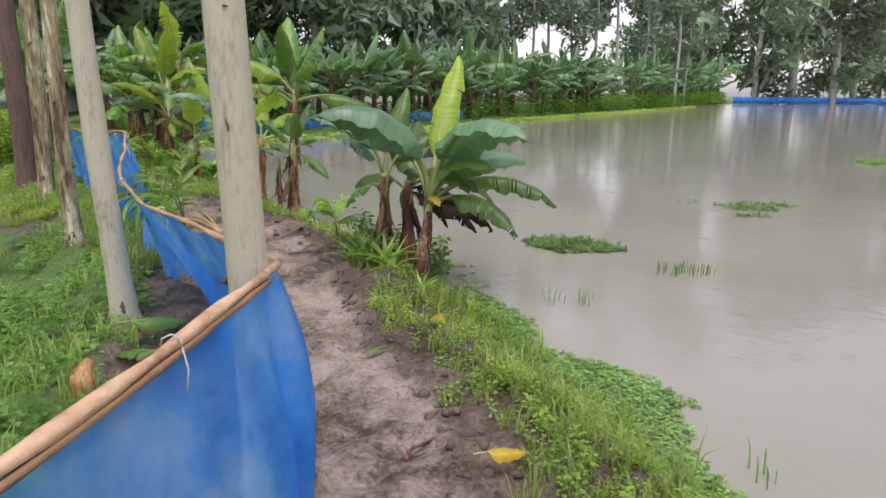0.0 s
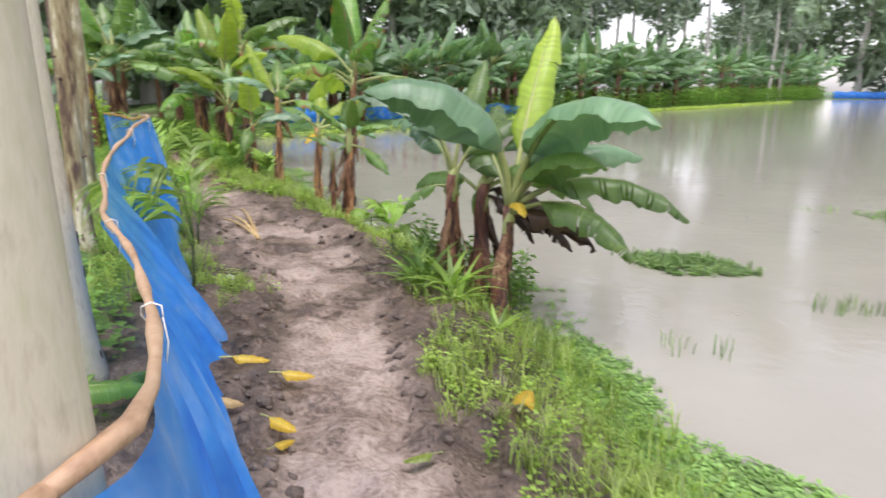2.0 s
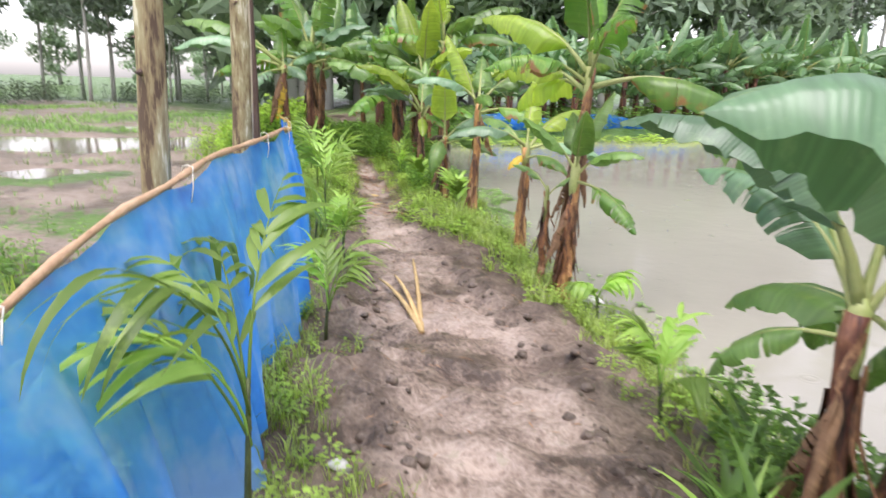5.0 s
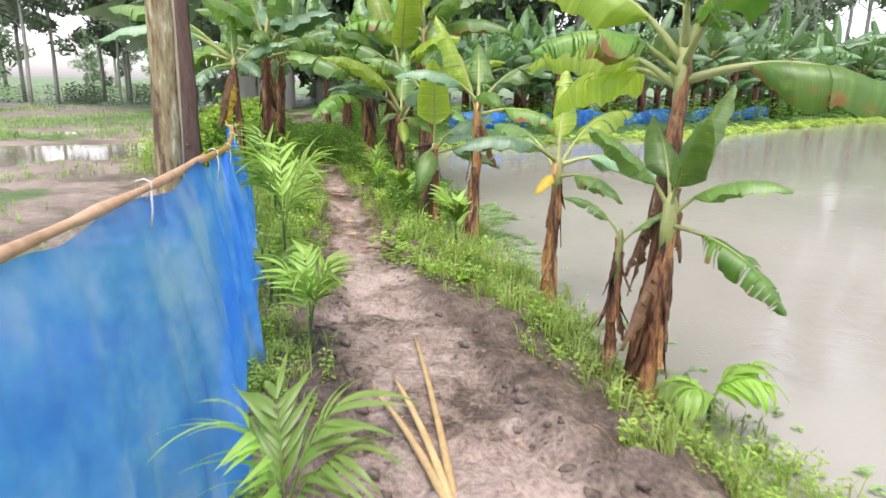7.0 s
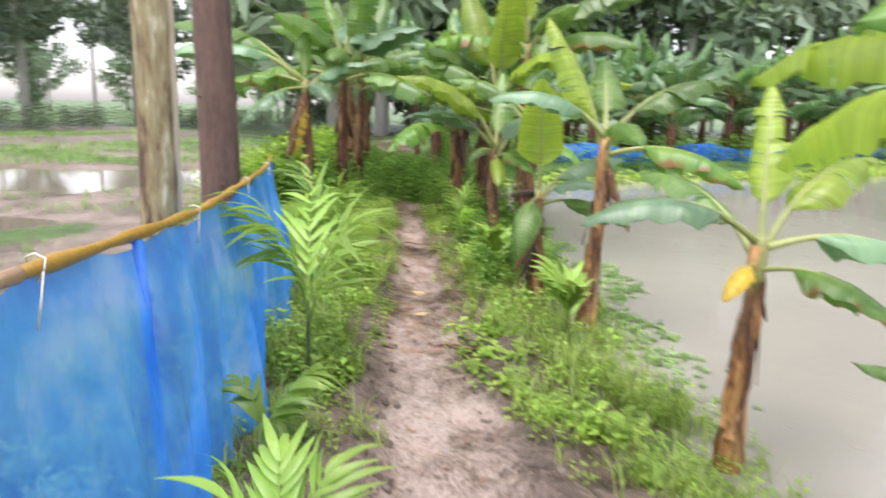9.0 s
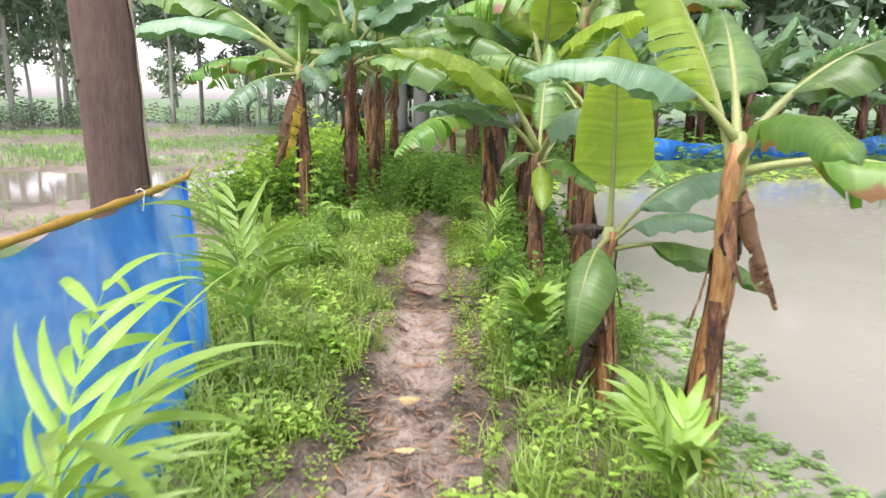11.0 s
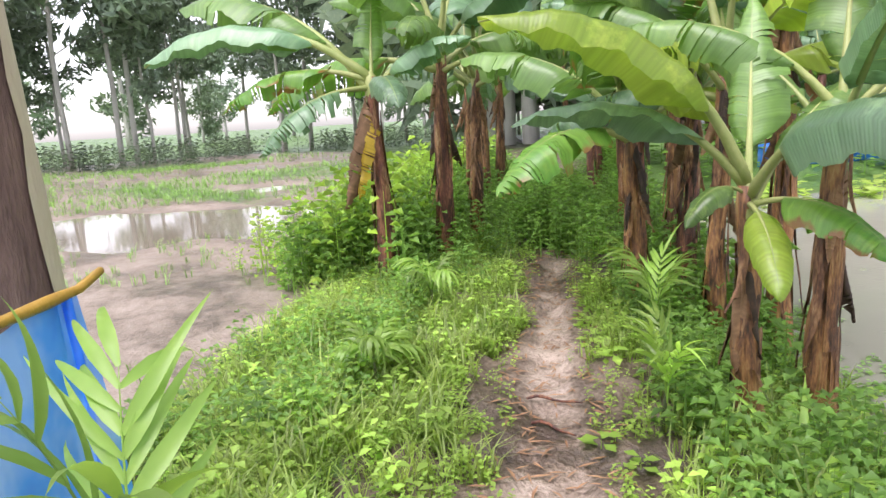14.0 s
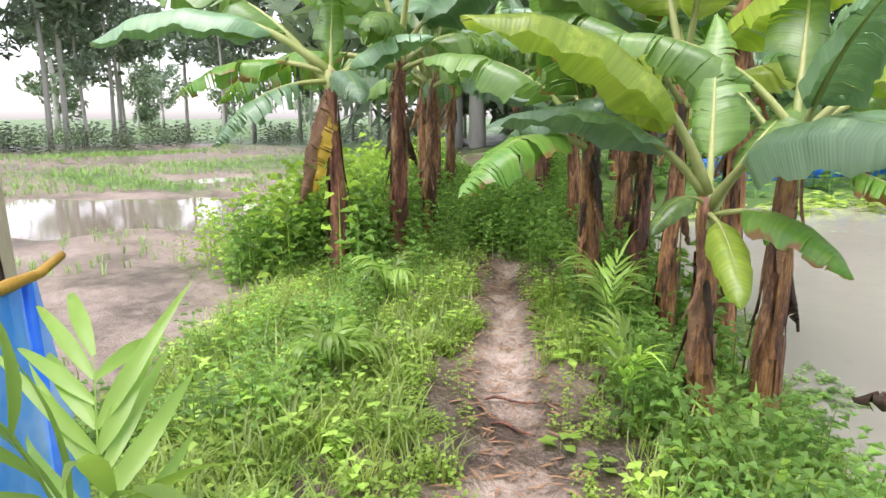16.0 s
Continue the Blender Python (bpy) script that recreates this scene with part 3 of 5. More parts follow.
def leaf_mesh(el, droop, wide, torn, mat, seed):
    """One banana leaf, 1 long, growing along x; blade with a folded midrib, wavy rims and tears."""
    key = (el, droop, wide, torn, mat.name, seed)
    if key in LEAVES:
        return LEAVES[key]
    r = random.Random(seed * 31 + el)
    dry = mat in (DRY, DARKDRY)
    n, start = (10, 2) if mat is FARLEAF else ((18, 2) if dry else (36, 9))
    pts = leaf_curve(el, droop, n)
    verts, faces, vein, edge = [], [], [], []

    def add(p, s, e):
        verts.append(p)
        vein.append(s)
        edge.append(e)
        return len(verts) - 1
    tilt = r.uniform(-0.3, 0.3)
    cuts = (0.0, 0.3, 0.65, 1.0) if mat is not FARLEAF else (0.0, 0.6, 1.0)
    for sgn in (-1, 1):
        fold = r.uniform(0.1, 0.5) + 0.25 + (0.9 if dry else 0)
        prev, sag = None, 0.0
        for i in range(start, n):
            tear = r.random() < torn
            if tear or prev is None:
                sag = r.uniform(-0.1, 0.6) * (1 if torn > 0.2 else 0.5)
            ends = []
            for q in (i, i + 1):
                s = (q - start) / (n - start)
                w = wide * min(1, (s / 0.14)) ** 0.6 * max(0.0, 1 - s ** 2.6) ** 0.75
                t = (pts[min(q + 1, n)] - pts[max(q - 1, 0)]).normalized()
                nv = Vector((-t.z, 0, t.x))
                lat = Vector((0, sgn, 0))
                row = []
                for e in cuts:
                    ang = fold * 0.5 - (fold + 0.35 + sag) * e ** 1.2 + tilt * sgn * e
                    wave = (0.011 * math.sin(s * 23 + sgn + seed) + 0.005 * math.sin(s * 58 + 2 * sgn)) * e
                    if dry:
                        wave += 0.07 * (float(vnoise(s * 3 + sgn * 9, e * 2 + seed, 0.3, 5)) - 0.5) * (0.3 + e)
                    lead = 0.05 * e * w / wide
                    pin = (0.35 / n) * e * (1 if q == i else -1) if torn > 0.2 and tear else 0
                    row.append((pts[q] + lat * (w * e * math.cos(ang)) + nv * (w * e * math.sin(ang) + wave) + t * (lead + pin), s * 0.8 + 0.2, e))
                ends.append(row)
            a = prev if (prev and not tear) else [add(*v) for v in ends[0]]
            b = [add(*v) for v in ends[1]]
            for k in range(len(cuts) - 1):
                q4 = (a[k], b[k], b[k + 1], a[k + 1])
                faces.append(q4 if sgn < 0 else q4[::-1])
            prev = b
    mid = len(faces)
    tv, tf = tube([p - Vector((0, 0, 0.004)) for p in pts[::3]], [0.019 * max(0.0, 1 - 1.15 * i / (n / 3)) ** 1.4 + 0.0025 for i in range(len(pts[::3]))], 6)
    o = len(verts)
    verts += tv
    vein += [0] * len(tv)
    edge += [0] * len(tv)
    faces += [tuple(i + o for i in f) for f in tf]
    me = bpy.data.meshes.new("leaf")
    me.from_pydata([tuple(v) for v in verts], [], faces)
    me.materials.append(mat)
    me.materials.append(RIB if mat not in (DRY, DARKDRY) else mat)
    for i, p in enumerate(me.polygons):
        p.use_smooth = True
        p.material_index = 1 if i >= mid else 0
    for k2, vals in (("vein", vein), ("edge", edge)):
        me.attributes.new(k2, "FLOAT", "POINT").data.foreach_set("value", vals)
    LEAVES[key] = me
    return me


MATS = {"g": GREEN, "b": GREY, "l": LIME, "r": RIM, "y": YELLOW, "d": DRY, "k": DARKDRY, "f": FARLEAF}


def hang_leaf(root, at, az, el, droop, length, wide=0.19, torn=0.1, mat="g", seed=0):
    wide = round(wide, 2)
    ob = new("dead_leaf" if mat in "dk" else "leaf", leaf_mesh(int(el), int(droop), wide, torn, MATS[mat], seed % 4))
    ob.parent = root
    ob.matrix_local = Matrix.Translation(at) @ Matrix.Rotation(radians(az), 4, "Z") @ Matrix.Diagonal((length, length, length, 1))
    if mat in "dk":
        tagged(ob, "brown withered banana leaf hanging down")
    return ob


def stem(root, base, top, r, mat, seed, flakes=9):
    b, t = Vector(base), Vector(top)
    rr = random.Random(seed)
    pts = [b + (t - b) * (i / 10) + Vector((0.012 * math.sin(i * 1.3 + seed), 0.012 * math.cos(i + seed), 0)) for i in range(11)]
    v, f = tube(pts, [r * (1.15 - 0.55 * i / 10) * (1 + 0.06 * math.sin(i * 2.1)) for i in range(11)], 12, 0.12, seed)
    parts = [(v, f)]
    # peeling sheath flaps hugging the stem
    for k in range(flakes):
        a, z0 = rr.uniform(0, 6.28), rr.uniform(0.05, 0.75)
        ln, wd = rr.uniform(0.18, 0.4), rr.uniform(0.25, 0.5)
        fv, ff = [], []
        for i in range(5):
            q = z0 - ln * i / 4 * 0.8
            if q < 0.01:
                q = 0.01
            c = b + (t - b) * q
            ro = r * (1.17 - 0.55 * q) + 0.004 + 0.028 * (i / 4) ** 2 * rr.uniform(0.4, 1.4)
            for da in (-wd, 0, wd * (1 - 0.15 * i)):
                fv.append(c + Vector((ro * math.cos(a + da), ro * math.sin(a + da), 0)))
        for i in range(4):
            ff += [(i * 3, i * 3 + 1, i * 3 + 4, i * 3 + 3), (i * 3 + 1, i * 3 + 2, i * 3 + 5, i * 3 + 4)]
        parts.append((fv, ff))
    v, f = join(parts)
    mesh_ob("stem", v, f, mat, root)
    # withered sheath strips peeling away, and the green neck under the leaves
    parts = []
    for k in range(flakes):
        a, q0 = rr.uniform(0, 6.28), rr.uniform(0.3, 0.98)
        ln, wd, curl = rr.uniform(0.2, 0.5), rr.uniform(0.014, 0.034), rr.uniform(0.01, 0.09)
        fv, ff = [], []
        for i in range(8):
            s = i / 7
            q = max(0.03, q0 - ln * s)
            c = b + (t - b) * q
            ro = r * (1.2 - 0.55 * q) + 0.004 + curl * s ** 2.2
            a2 = a + 0.35 * math.sin(s * 4 + k)
            d, lat = Vector((math.cos(a2), math.sin(a2), 0)), Vector((-math.sin(a2), math.cos(a2), 0))
            w = wd * (1 - 0.75 * s ** 2) * rr.uniform(0.75, 1.2)
            fv += [c + d * (ro - 0.006) - lat * w, c + d * (ro + 0.008 * rr.random()), c + d * (ro - 0.008 * rr.random()) + lat * w]
        for i in range(7):
            ff += [(i * 3, i * 3 + 1, i * 3 + 4, i * 3 + 3), (i * 3 + 1, i * 3 + 2, i * 3 + 5, i * 3 + 4)]
        parts.append((fv, ff))
    v, f = join(parts)
    tagged(mesh_ob("dry_sheath", v, f, STRIP, root), "withered brown sheath strips peeling off")
    h = (t - b).length
    lo = max(0.5, 1 - 0.28 / h)
    v, f = tube([b + (t - b) * q for q in (lo, (lo + 1) / 2, 1.0, 1 + 0.05 / h)], [r * 0.5, r * 0.72, r * 0.66, r * 0.25], 9, 0.15, seed)
    return mesh_ob("neck", v, f, RIB, root)


def banana(x, y, top_z, r=0.07, lean=(0, 0), leaves=(), mat=SHEATH, label="", seed=0, dead=4, group="banana plants on the dike", zb=None):
    """One banana plant. leaves: rows of azimuth, elevation, droop, length, half width, torn, colour."""
    z = hgt(x, y) if zb is None else zb
    root = empty("banana_plant", pose(x, y, z), label or "banana plant with broad arching green leaves on the bank", "banana plant", group)
    h = top_z - z
    stem(root, (0, 0, -0.08), (lean[0] * h, lean[1] * h, h), r, mat, seed)
    rr = random.Random(seed + 100)
    for i, row in enumerate(leaves):
        az, el, droop, ln, wd, torn, col = row
        q = 1.0 - 0.12 * (i / max(1, len(leaves)))
        hang_leaf(root, (lean[0] * h * q, lean[1] * h * q, h * q), az, el, droop, ln, wd, torn, col, seed + i)
    for i in range(dead):
        q = rr.uniform(0.6, 0.98)
        hang_leaf(root, (lean[0] * h * q, lean[1] * h * q, h * q), rr.uniform(0, 360), rr.choice((-80, -68)), rr.choice((6, 18)), rr.uniform(0.35, 0.7) * min(1, h), rr.choice((0.09, 0.12)), 0.3, rr.choice("ddk"), seed + i)
    return root


def crown(seed, n, ln, cols="ggbl", els=(75, 55, 40, 20, 0), wide=0.19, torn=0.12):
    rr = random.Random(seed)
    out = []
    for i in range(n):
        el = els[min(len(els) - 1, int(i / n * len(els)))]
        out.append((i * 137.5 + seed * 40 + rr.uniform(-20, 20), el, {75: 25, 55: 70, 40: 80, 20: 70, 0: 60}.get(el, 60), ln * rr.uniform(0.8, 1.15), wide, torn if rr.random() < 0.45 else 0.5, rr.choice(cols)))
    return out


# plants in walking order
B1 = "clump of banana stems with big drooping leaves at the water"
banana(-0.25, 6.05, 0.42, 0.062, (0.12, 0.42), [(65, 75, 25, 1.55, 0.13, 0.15, "l"), (-54, 72, 108, 1.8, 0.16, 0.04, "b"), (214, 84, 112, 1.68, 0.21, 0.05, "b"), (-20, 40, 90, 1.4, 0.13, 0.45, "g"), (20, 60, 95, 1.25, 0.17, 0.1, "b"), (310, 65, 95, 1.15, 0.18, 0.05, "g"), (-10, 80, 95, 1.35, 0.17, 0.03, "b"),
       (-35, 30, 95, 1.15, 0.16, 0.3, "g"), (120, 65, 80, 1.2, 0.17, 0.2, "g"), (285, 50, 95, 0.5, 0.13, 0.1, "y"), (345, 20, 90, 0.75, 0.16, 0.3, "k"), (10, 5, 80, 0.6, 0.16, 0.3, "k")], SHEATH_RED, B1, 11, 3)
banana(-0.62, 6.55, 0.62, 0.06, (0.0, 0.02), [(185, 78, 100, 1.1, 0.16, 0.1, "b"), (130, 65, 80, 1.2, 0.17, 0.3, "g"), (60, 78, 30, 1.0, 0.15, 0.05, "g"), (150, 72, 90, 0.85, 0.16, 0.3, "b"), (20, 70, 80, 0.9, 0.17, 0.2, "g"), (95, 15, 95, 0.65, 0.17, 0.2, "g"), (165, 5, 85, 0.55, 0.16, 0.3, "g")], SHEATH_RED, B1, 12, 4)
banana(-0.42, 6.62, 0.55, 0.07, (0.04, 0.0), [(20, 65, 95, 1.15, 0.18, 0.3, "b"), (85, 60, 60, 1.1, 0.17, 0.3, "g"), (330, 45, 105, 0.95, 0.17, 0.3, "g"), (0, 30, 95, 1.0, 0.15, 0.3, "g"), (100, 0, 85, 0.6, 0.18, 0.1, "g"), (40, 10, 80, 0.8, 0.16, 0.3, "k"), (340, -10, 70, 0.6, 0.16, 0.3, "k"), (140, 35, 90, 0.9, 0.18, 0.1, "g")], SHEATH_RED, B1, 13, 4)
banana(-2.3, 9.5, 1.45, 0.055, (0.04, 0.12), crown(3, 9, 1.2, "glgr", (75, 55, 40, 20)) + [(160, 40, 80, 1.1, 0.17, 0.45, "l")], SHEATH, "tall banana plant with fresh lime leaves and ragged stem", 21, 3)
banana(-2.24, 9.4, 0.68, 0.055, (0.03, 0.0), [(a, e, d, 0.65, 0.19, 0.02, "g") for a, e, d in ((20, 78, 25), (110, 65, 50), (200, 62, 45), (290, 72, 40), (345, 55, 80))] + [(330, 0, 60, 0.75, 0.17, 0.5, "r")], SHEATH, "short banana stem with broad round leaves", 22, 3)
banana(-2.47, 9.5, 0.45, 0.03, (0.02, 0.0), [(160, 55, 70, 0.45, 0.12, 0.3, "g"), (20, 55, 45, 0.4, 0.1, 0.1, "g")], SHEATH, "thin banana sucker beside its parent", 23, 1)
banana(-3.16, 11.05, 0.66, 0.055, (0.02, 0.0), [(215, 40, 80, 0.95, 0.17, 0.05, "b"), (30, 20, 70, 1.0, 0.15, 0.05, "b"), (100, 75, 25, 0.9, 0.15, 0.3, "l"), (60, 55, 70, 1.1, 0.16, 0.45, "l"), (250, 0, 60, 0.35, 0.2, 0.1, "y"), (150, 55, 70, 0.9, 0.17, 0.3, "g"), (330, 20, 70, 0.7, 0.17, 0.3, "r")], SHEATH_OCHRE, "slim banana plant with ochre stem and one yellow leaf", 24, 2)
banana(-4.43, 12.75, 1.05, 0.062, (0.03, 0.0), [(215, 50, 80, 1.05, 0.16, 0.05, "b"), (40, 55, 70, 1.2, 0.17, 0.3, "g"), (110, 55, 45, 1.3, 0.16, 0.3, "g"), (300, 40, 80, 1.0, 0.16, 0.1, "r"), (0, 20, 70, 1.1, 0.17, 0.3, "r"), (180, 75, 25, 1.2, 0.16, 0.3, "l")], SHEATH_OCHRE, "banana plant with yellow-brown stem leaning over the water", 25, 5)
banana(-5.0, 13.05, 0.55, 0.05, (-0.02, 0.0), [(150, 5, 40, 0.44, 0.16, 0.5, "k"), (282, 86, 12, 1.0, 0.24, 0.0, "l"), (275, 5, 110, 0.8, 0.22, 0.0, "g"), (40, 55, 70, 0.9, 0.19, 0.05, "b"), (350, 50, 80, 0.7, 0.17, 0.1, "b"), (10, 20, 70, 0.85, 0.17, 0.05, "g")], SHEATH, "young banana plant with an upright yellow-green paddle leaf", 26, 2)
banana(-6.1, 14.48, 0.82, 0.06, (-0.03, 0.0), [(237, 65, 80, 1.55, 0.13, 0.02, "l"), (225, 52, 80, 1.2, 0.13, 0.05, "b"), (30, 55, 70, 1.0, 0.2, 0.02, "b"), (255, 30, 100, 0.5, 0.18, 0.02, "g"), (-40, 50, 85, 1.35, 0.19, 0.02, "b"), (-60, 0, 60, 0.7, 0.16, 0.1, "l"), (330, 20, 70, 0.8, 0.17, 0.35, "r"), (110, 75, 25, 1.1, 0.17, 0.3, "g"), (70, 55, 45, 1.1, 0.17, 0.3, "g")], SHEATH, "banana plant with shining lime leaf arching over the path", 31, 5)
banana(-5.92, 14.95, 1.1, 0.07, (0.02, 0.0), [(200, 55, 70, 1.2, 0.17, 0.3, "g"), (40, 40, 80, 1.1, 0.16, 0.3, "g"), (10, 55, 70, 1.3, 0.17, 0.2, "l"), (100, 75, 25, 1.3, 0.16, 0.3, "g"), (300, 55, 45, 1.2, 0.18, 0.3, "b"), (345, 0, 60, 0.9, 0.15, 0.5, "r"), (160, 55, 45, 1.2, 0.17, 0.3, "g")], SHEATH, "stout banana plant with brown sheaths at the waterside", 32, 6)
for i, (x, y, tz, col) in enumerate(((-6.67, 15.55, 0.9, "gbl"), (-7.25, 16.45, 0.9, "gb"), (-7.5, 16.2, 0.6, "gl"), (-7.9, 17.6, 1.1, "gb"), (-8.6, 18.3, 1.4, "gb"), (-9.3, 19.4, 1.5, "gr"), (-10.0, 20.6, 1.3, "gb"), (-11.2, 21.7, 1.6, "gb"), (-6.4, 16.0, 1.6, "gl"), (-9.8, 22.4, 1.7, "gb"), (-12.0, 23.4, 1.6, "g"), (-11.0, 24.5, 1.8, "gb"))):
    banana(x, y, tz + 0.5, 0.055 + 0.01 * (i % 3), (0.05 * math.sin(i * 2.3), 0.04 * math.cos(i * 1.7)), crown(40 + i, 9, 1.5, col + "r", (75, 55, 55, 40, 20)), (SHEATH, SHEATH_RED, SHEATH)[i % 3], "banana plant with hanging dry leaves in the grove", 50 + i, 7)
# left of the path
banana(-9.85, 15.6, 1.6, 0.085, (-0.02, -0.02), [(222, 40, 80, 2.3, 0.12, 0.03, "b"), (228, 20, 70, 1.5, 0.14, 0.4, "r"), (250, -75, 10, 1.1, 0.14, 0.5, "y"), (240, -70, 10, 1.2, 0.14, 0.5, "d"), (262, 0, 60, 1.35, 0.18, 0.65, "b"), (330, 20, 70, 1.2, 0.17, 0.2, "b"), (205, 55, 70, 2.4, 0.17, 0.3, "g"), (60, 55, 70, 1.2, 0.17, 0.3, "g"), (130, 75, 25, 1.3, 0.16, 0.3, "g"), (20, 55, 70, 1.2, 0.17, 0.3, "b")], SHEATH_RED, "banana plant with long drooping leaves beside the field", 71, 6)
banana(-9.98, 16.55, 1.9, 0.09, (0.03, 0.0), crown(5, 10, 1.9, "gbr", (75, 55, 55, 40, 20)), SHEATH_RED, "tall banana plant with thick red-brown stem and dry leaves", 72, 9)
for i, (x, y, tz) in enumerate(((-10.5, 17.7, 1.4), (-11.6, 18.9, 1.5), (-12.4, 20.2, 1.7), (-13.2, 21.6, 1.7), (-14.2, 23.0, 1.8), (-13.4, 24.5, 1.9))):
    banana(x, y, tz + 0.35, 0.075, (0.04 * math.cos(i * 2.0), 0.04 * math.sin(i)), crown(80 + i, 10, 1.8, "gbg", (75, 55, 55, 40, 20)), SHEATH, "banana plant with hanging dry leaves in the grove", 90 + i, 7)


def yellow_leaf(x, y, ln, az, mat, label, up=0.02):
    ob = tagged(new("fallen_leaf", leaf_mesh(0, 20, 0.2, 0.05, mat, 2)), label, "leaf", "fallen leaves on the path")
    ob.matrix_world = Matrix.Translation((x, y, hgt(x, y) + up)) @ Matrix.Rotation(radians(az), 4, "Z") @ Matrix.Diagonal((ln, ln, ln, 1))


for x, y, ln, az, mm in ((-0.05, 4.0, 0.3, 80, YELLOW), (0.15, 2.45, 0.25, 20, YELLOW), (-0.33, 3.78, 0.16, 200, LIME), (-1.35, 3.75, 0.2, 10, YELLOW), (-1.55, 4.45, 0.25, 20, YELLOW), (-1.9, 5.0, 0.2, 330, STRAW), (-1.5, 4.1, 0.22, 10, STRAW),
                         (-1.02, 3.75, 0.14, 60, YELLOW), (-1.15, 4.0, 0.2, 340, YELLOW), (-1.25, 4.35, 0.22, 15, YELLOW), (-1.1, 3.45, 0.16, 120, STRAW), (-5.38, 12.62, 0.45, 10, LIME), (-7.6, 15.95, 0.5, 300, LIME), (-5.75, 12.1, 0.18, 60, STRAW), (-5.4, 11.9, 0.14, 200, STRAW)):
    yellow_leaf(x, y, ln, az, mm, "yellowed leaf fallen on the wet mud" if mm != LIME else "pale green leaf fallen beside the path", 0.09 if y > 12 or x > -0.2 else 0.03)


def stub(x, y, r, h):
    """A cut banana stem with layered rings."""
    root = empty("banana_stub", pose(x, y, hgt(x, y)), "cut yellowing banana stub rotting among the weeds", "stub")
    parts = []
    for k in range(4):
        ro, hh = r * (1 - 0.2 * k), h * (0.8 + 0.12 * k)
        parts.append(tube([(0.01 * k, 0, -0.05), (0.01 * k, 0.01, hh * 0.6), (0.015 * k, 0.0, hh)], [ro * 1.1, ro, ro * 0.95], 12, 0.2, k))
    v, f = join(parts)
    mesh_ob("stem", v, f, SHEATH_OCHRE, root)


stub(-1.85, 3.15, 0.06, 0.2)
for x, y, ln, az in ((-1.78, 3.9, 0.4, 100), (-2.0, 3.75, 0.45, 40), (-1.55, 3.5, 0.4, 160)):
    yellow_leaf(x, y, ln, az, RIM, "wilting green leaf lying among weeds by net", 0.12)


def stalks():
    root = empty("dry_stalks", pose(-2.74, 7.77, hgt(-2.74, 7.77)), "forked dry straw-coloured stalks lying on the path", "stalk")
    for x, y in ((-3.55, 8.62), (-3.45, 8.7), (-3.62, 9.35)):
        d = Vector((x + 2.74, y - 7.77, hgt(x, y) - hgt(-2.74, 7.77)))
        v, f = tube([Vector((0, 0, 0.03)) + d * q + Vector((0, 0, 0.05 * math.sin(q * 3.1))) for q in np.linspace(0, 1, 7)], [0.02, 0.019, 0.017, 0.016, 0.014, 0.012, 0.006], 6, 0.3, 4)
        mesh_ob("stalk", v, f, STRAW, root)


stalks()


def stick(x, y, ln, az, label, mat=DARKDRY):
    p = pose(x, y, hgt(x, y) + 0.025, 0, 0, az)
    v, f = tube([(ln * (q - 0.5), 0.03 * math.sin(q * 5), 0.01 * math.sin(q * 9)) for q in np.linspace(0, 1, 7)], [0.007, 0.009, 0.009, 0.008, 0.007, 0.006, 0.003], 5, 0.3, 2)
    ob = mesh_ob("stick", v, f, mat)
    ob.matrix_world = p
    tagged(ob, label, "stick", "sticks on the path")


for x, y, ln, az in ((-4.75, 11.35, 0.5, 20), (-0.05, 2.75, 0.35, 60), (-6.5, 13.2, 0.25, 140), (-7.0, 14.2, 0.3, 30), (-6.8, 13.9, 0.25, 10)):
    stick(x, y, ln, az, "thin dark wet stick lying on the mud", SHEATH_RED)


def scrap(x, y, s, label):
    r = random.Random(int(x * 100))
    v, f = tube([(-s, 0, 0), (-s * 0.5, 0.01, s * 0.3), (0, 0, s * 0.4), (s * 0.6, 0, s * 0.25), (s, 0, 0)], [s * 0.2, s * 0.5, s * 0.55, s * 0.4, s * 0.15], 7, 0.6, 5)
    ob = mesh_ob("litter", v, f, WHITE)
    ob.matrix_world = pose(x, y, hgt(x, y) + s * 0.2, 0, 0, r.uniform(0, 360))
    tagged(ob, label, "litter", "scraps of litter")


for x, y, s in ((-1.7, 8.15, 0.03), (-2.0, 9.55, 0.09), (-2.3, 6.15, 0.05), (-0.75, 6.15, 0.06)):
    scrap(x, y, s, "crumpled white plastic scrap lying on the mud")


# ---- palm saplings ----
def palm_leaflet(L, w, bend):
    """A narrow folded leaflet along x, 7 steps."""
    verts, faces = [], []
    p, a = Vector((0, 0, 0)), 0.0
    for i in range(8):
        s = i / 7
        ww = w * min(1, 0.15 + s / 0.3) ** 0.7 * max(0.0, 1 - s ** 1.5)
        verts += [p + Vector((0, -ww, ww * 0.35)), p.copy(), p + Vector((0, ww, ww * 0.35))]
        a -= bend / 7
        p = p + Vector((math.cos(a), 0, math.sin(a))) * L / 7
    for i in range(7):
        k = i * 3
        faces += [(k, k + 3, k + 4, k + 1), (k + 1, k + 4, k + 5, k + 2)]
    return verts, faces


def place(part, m):
    return [m @ Vector(v) for v in part[0]], part[1]


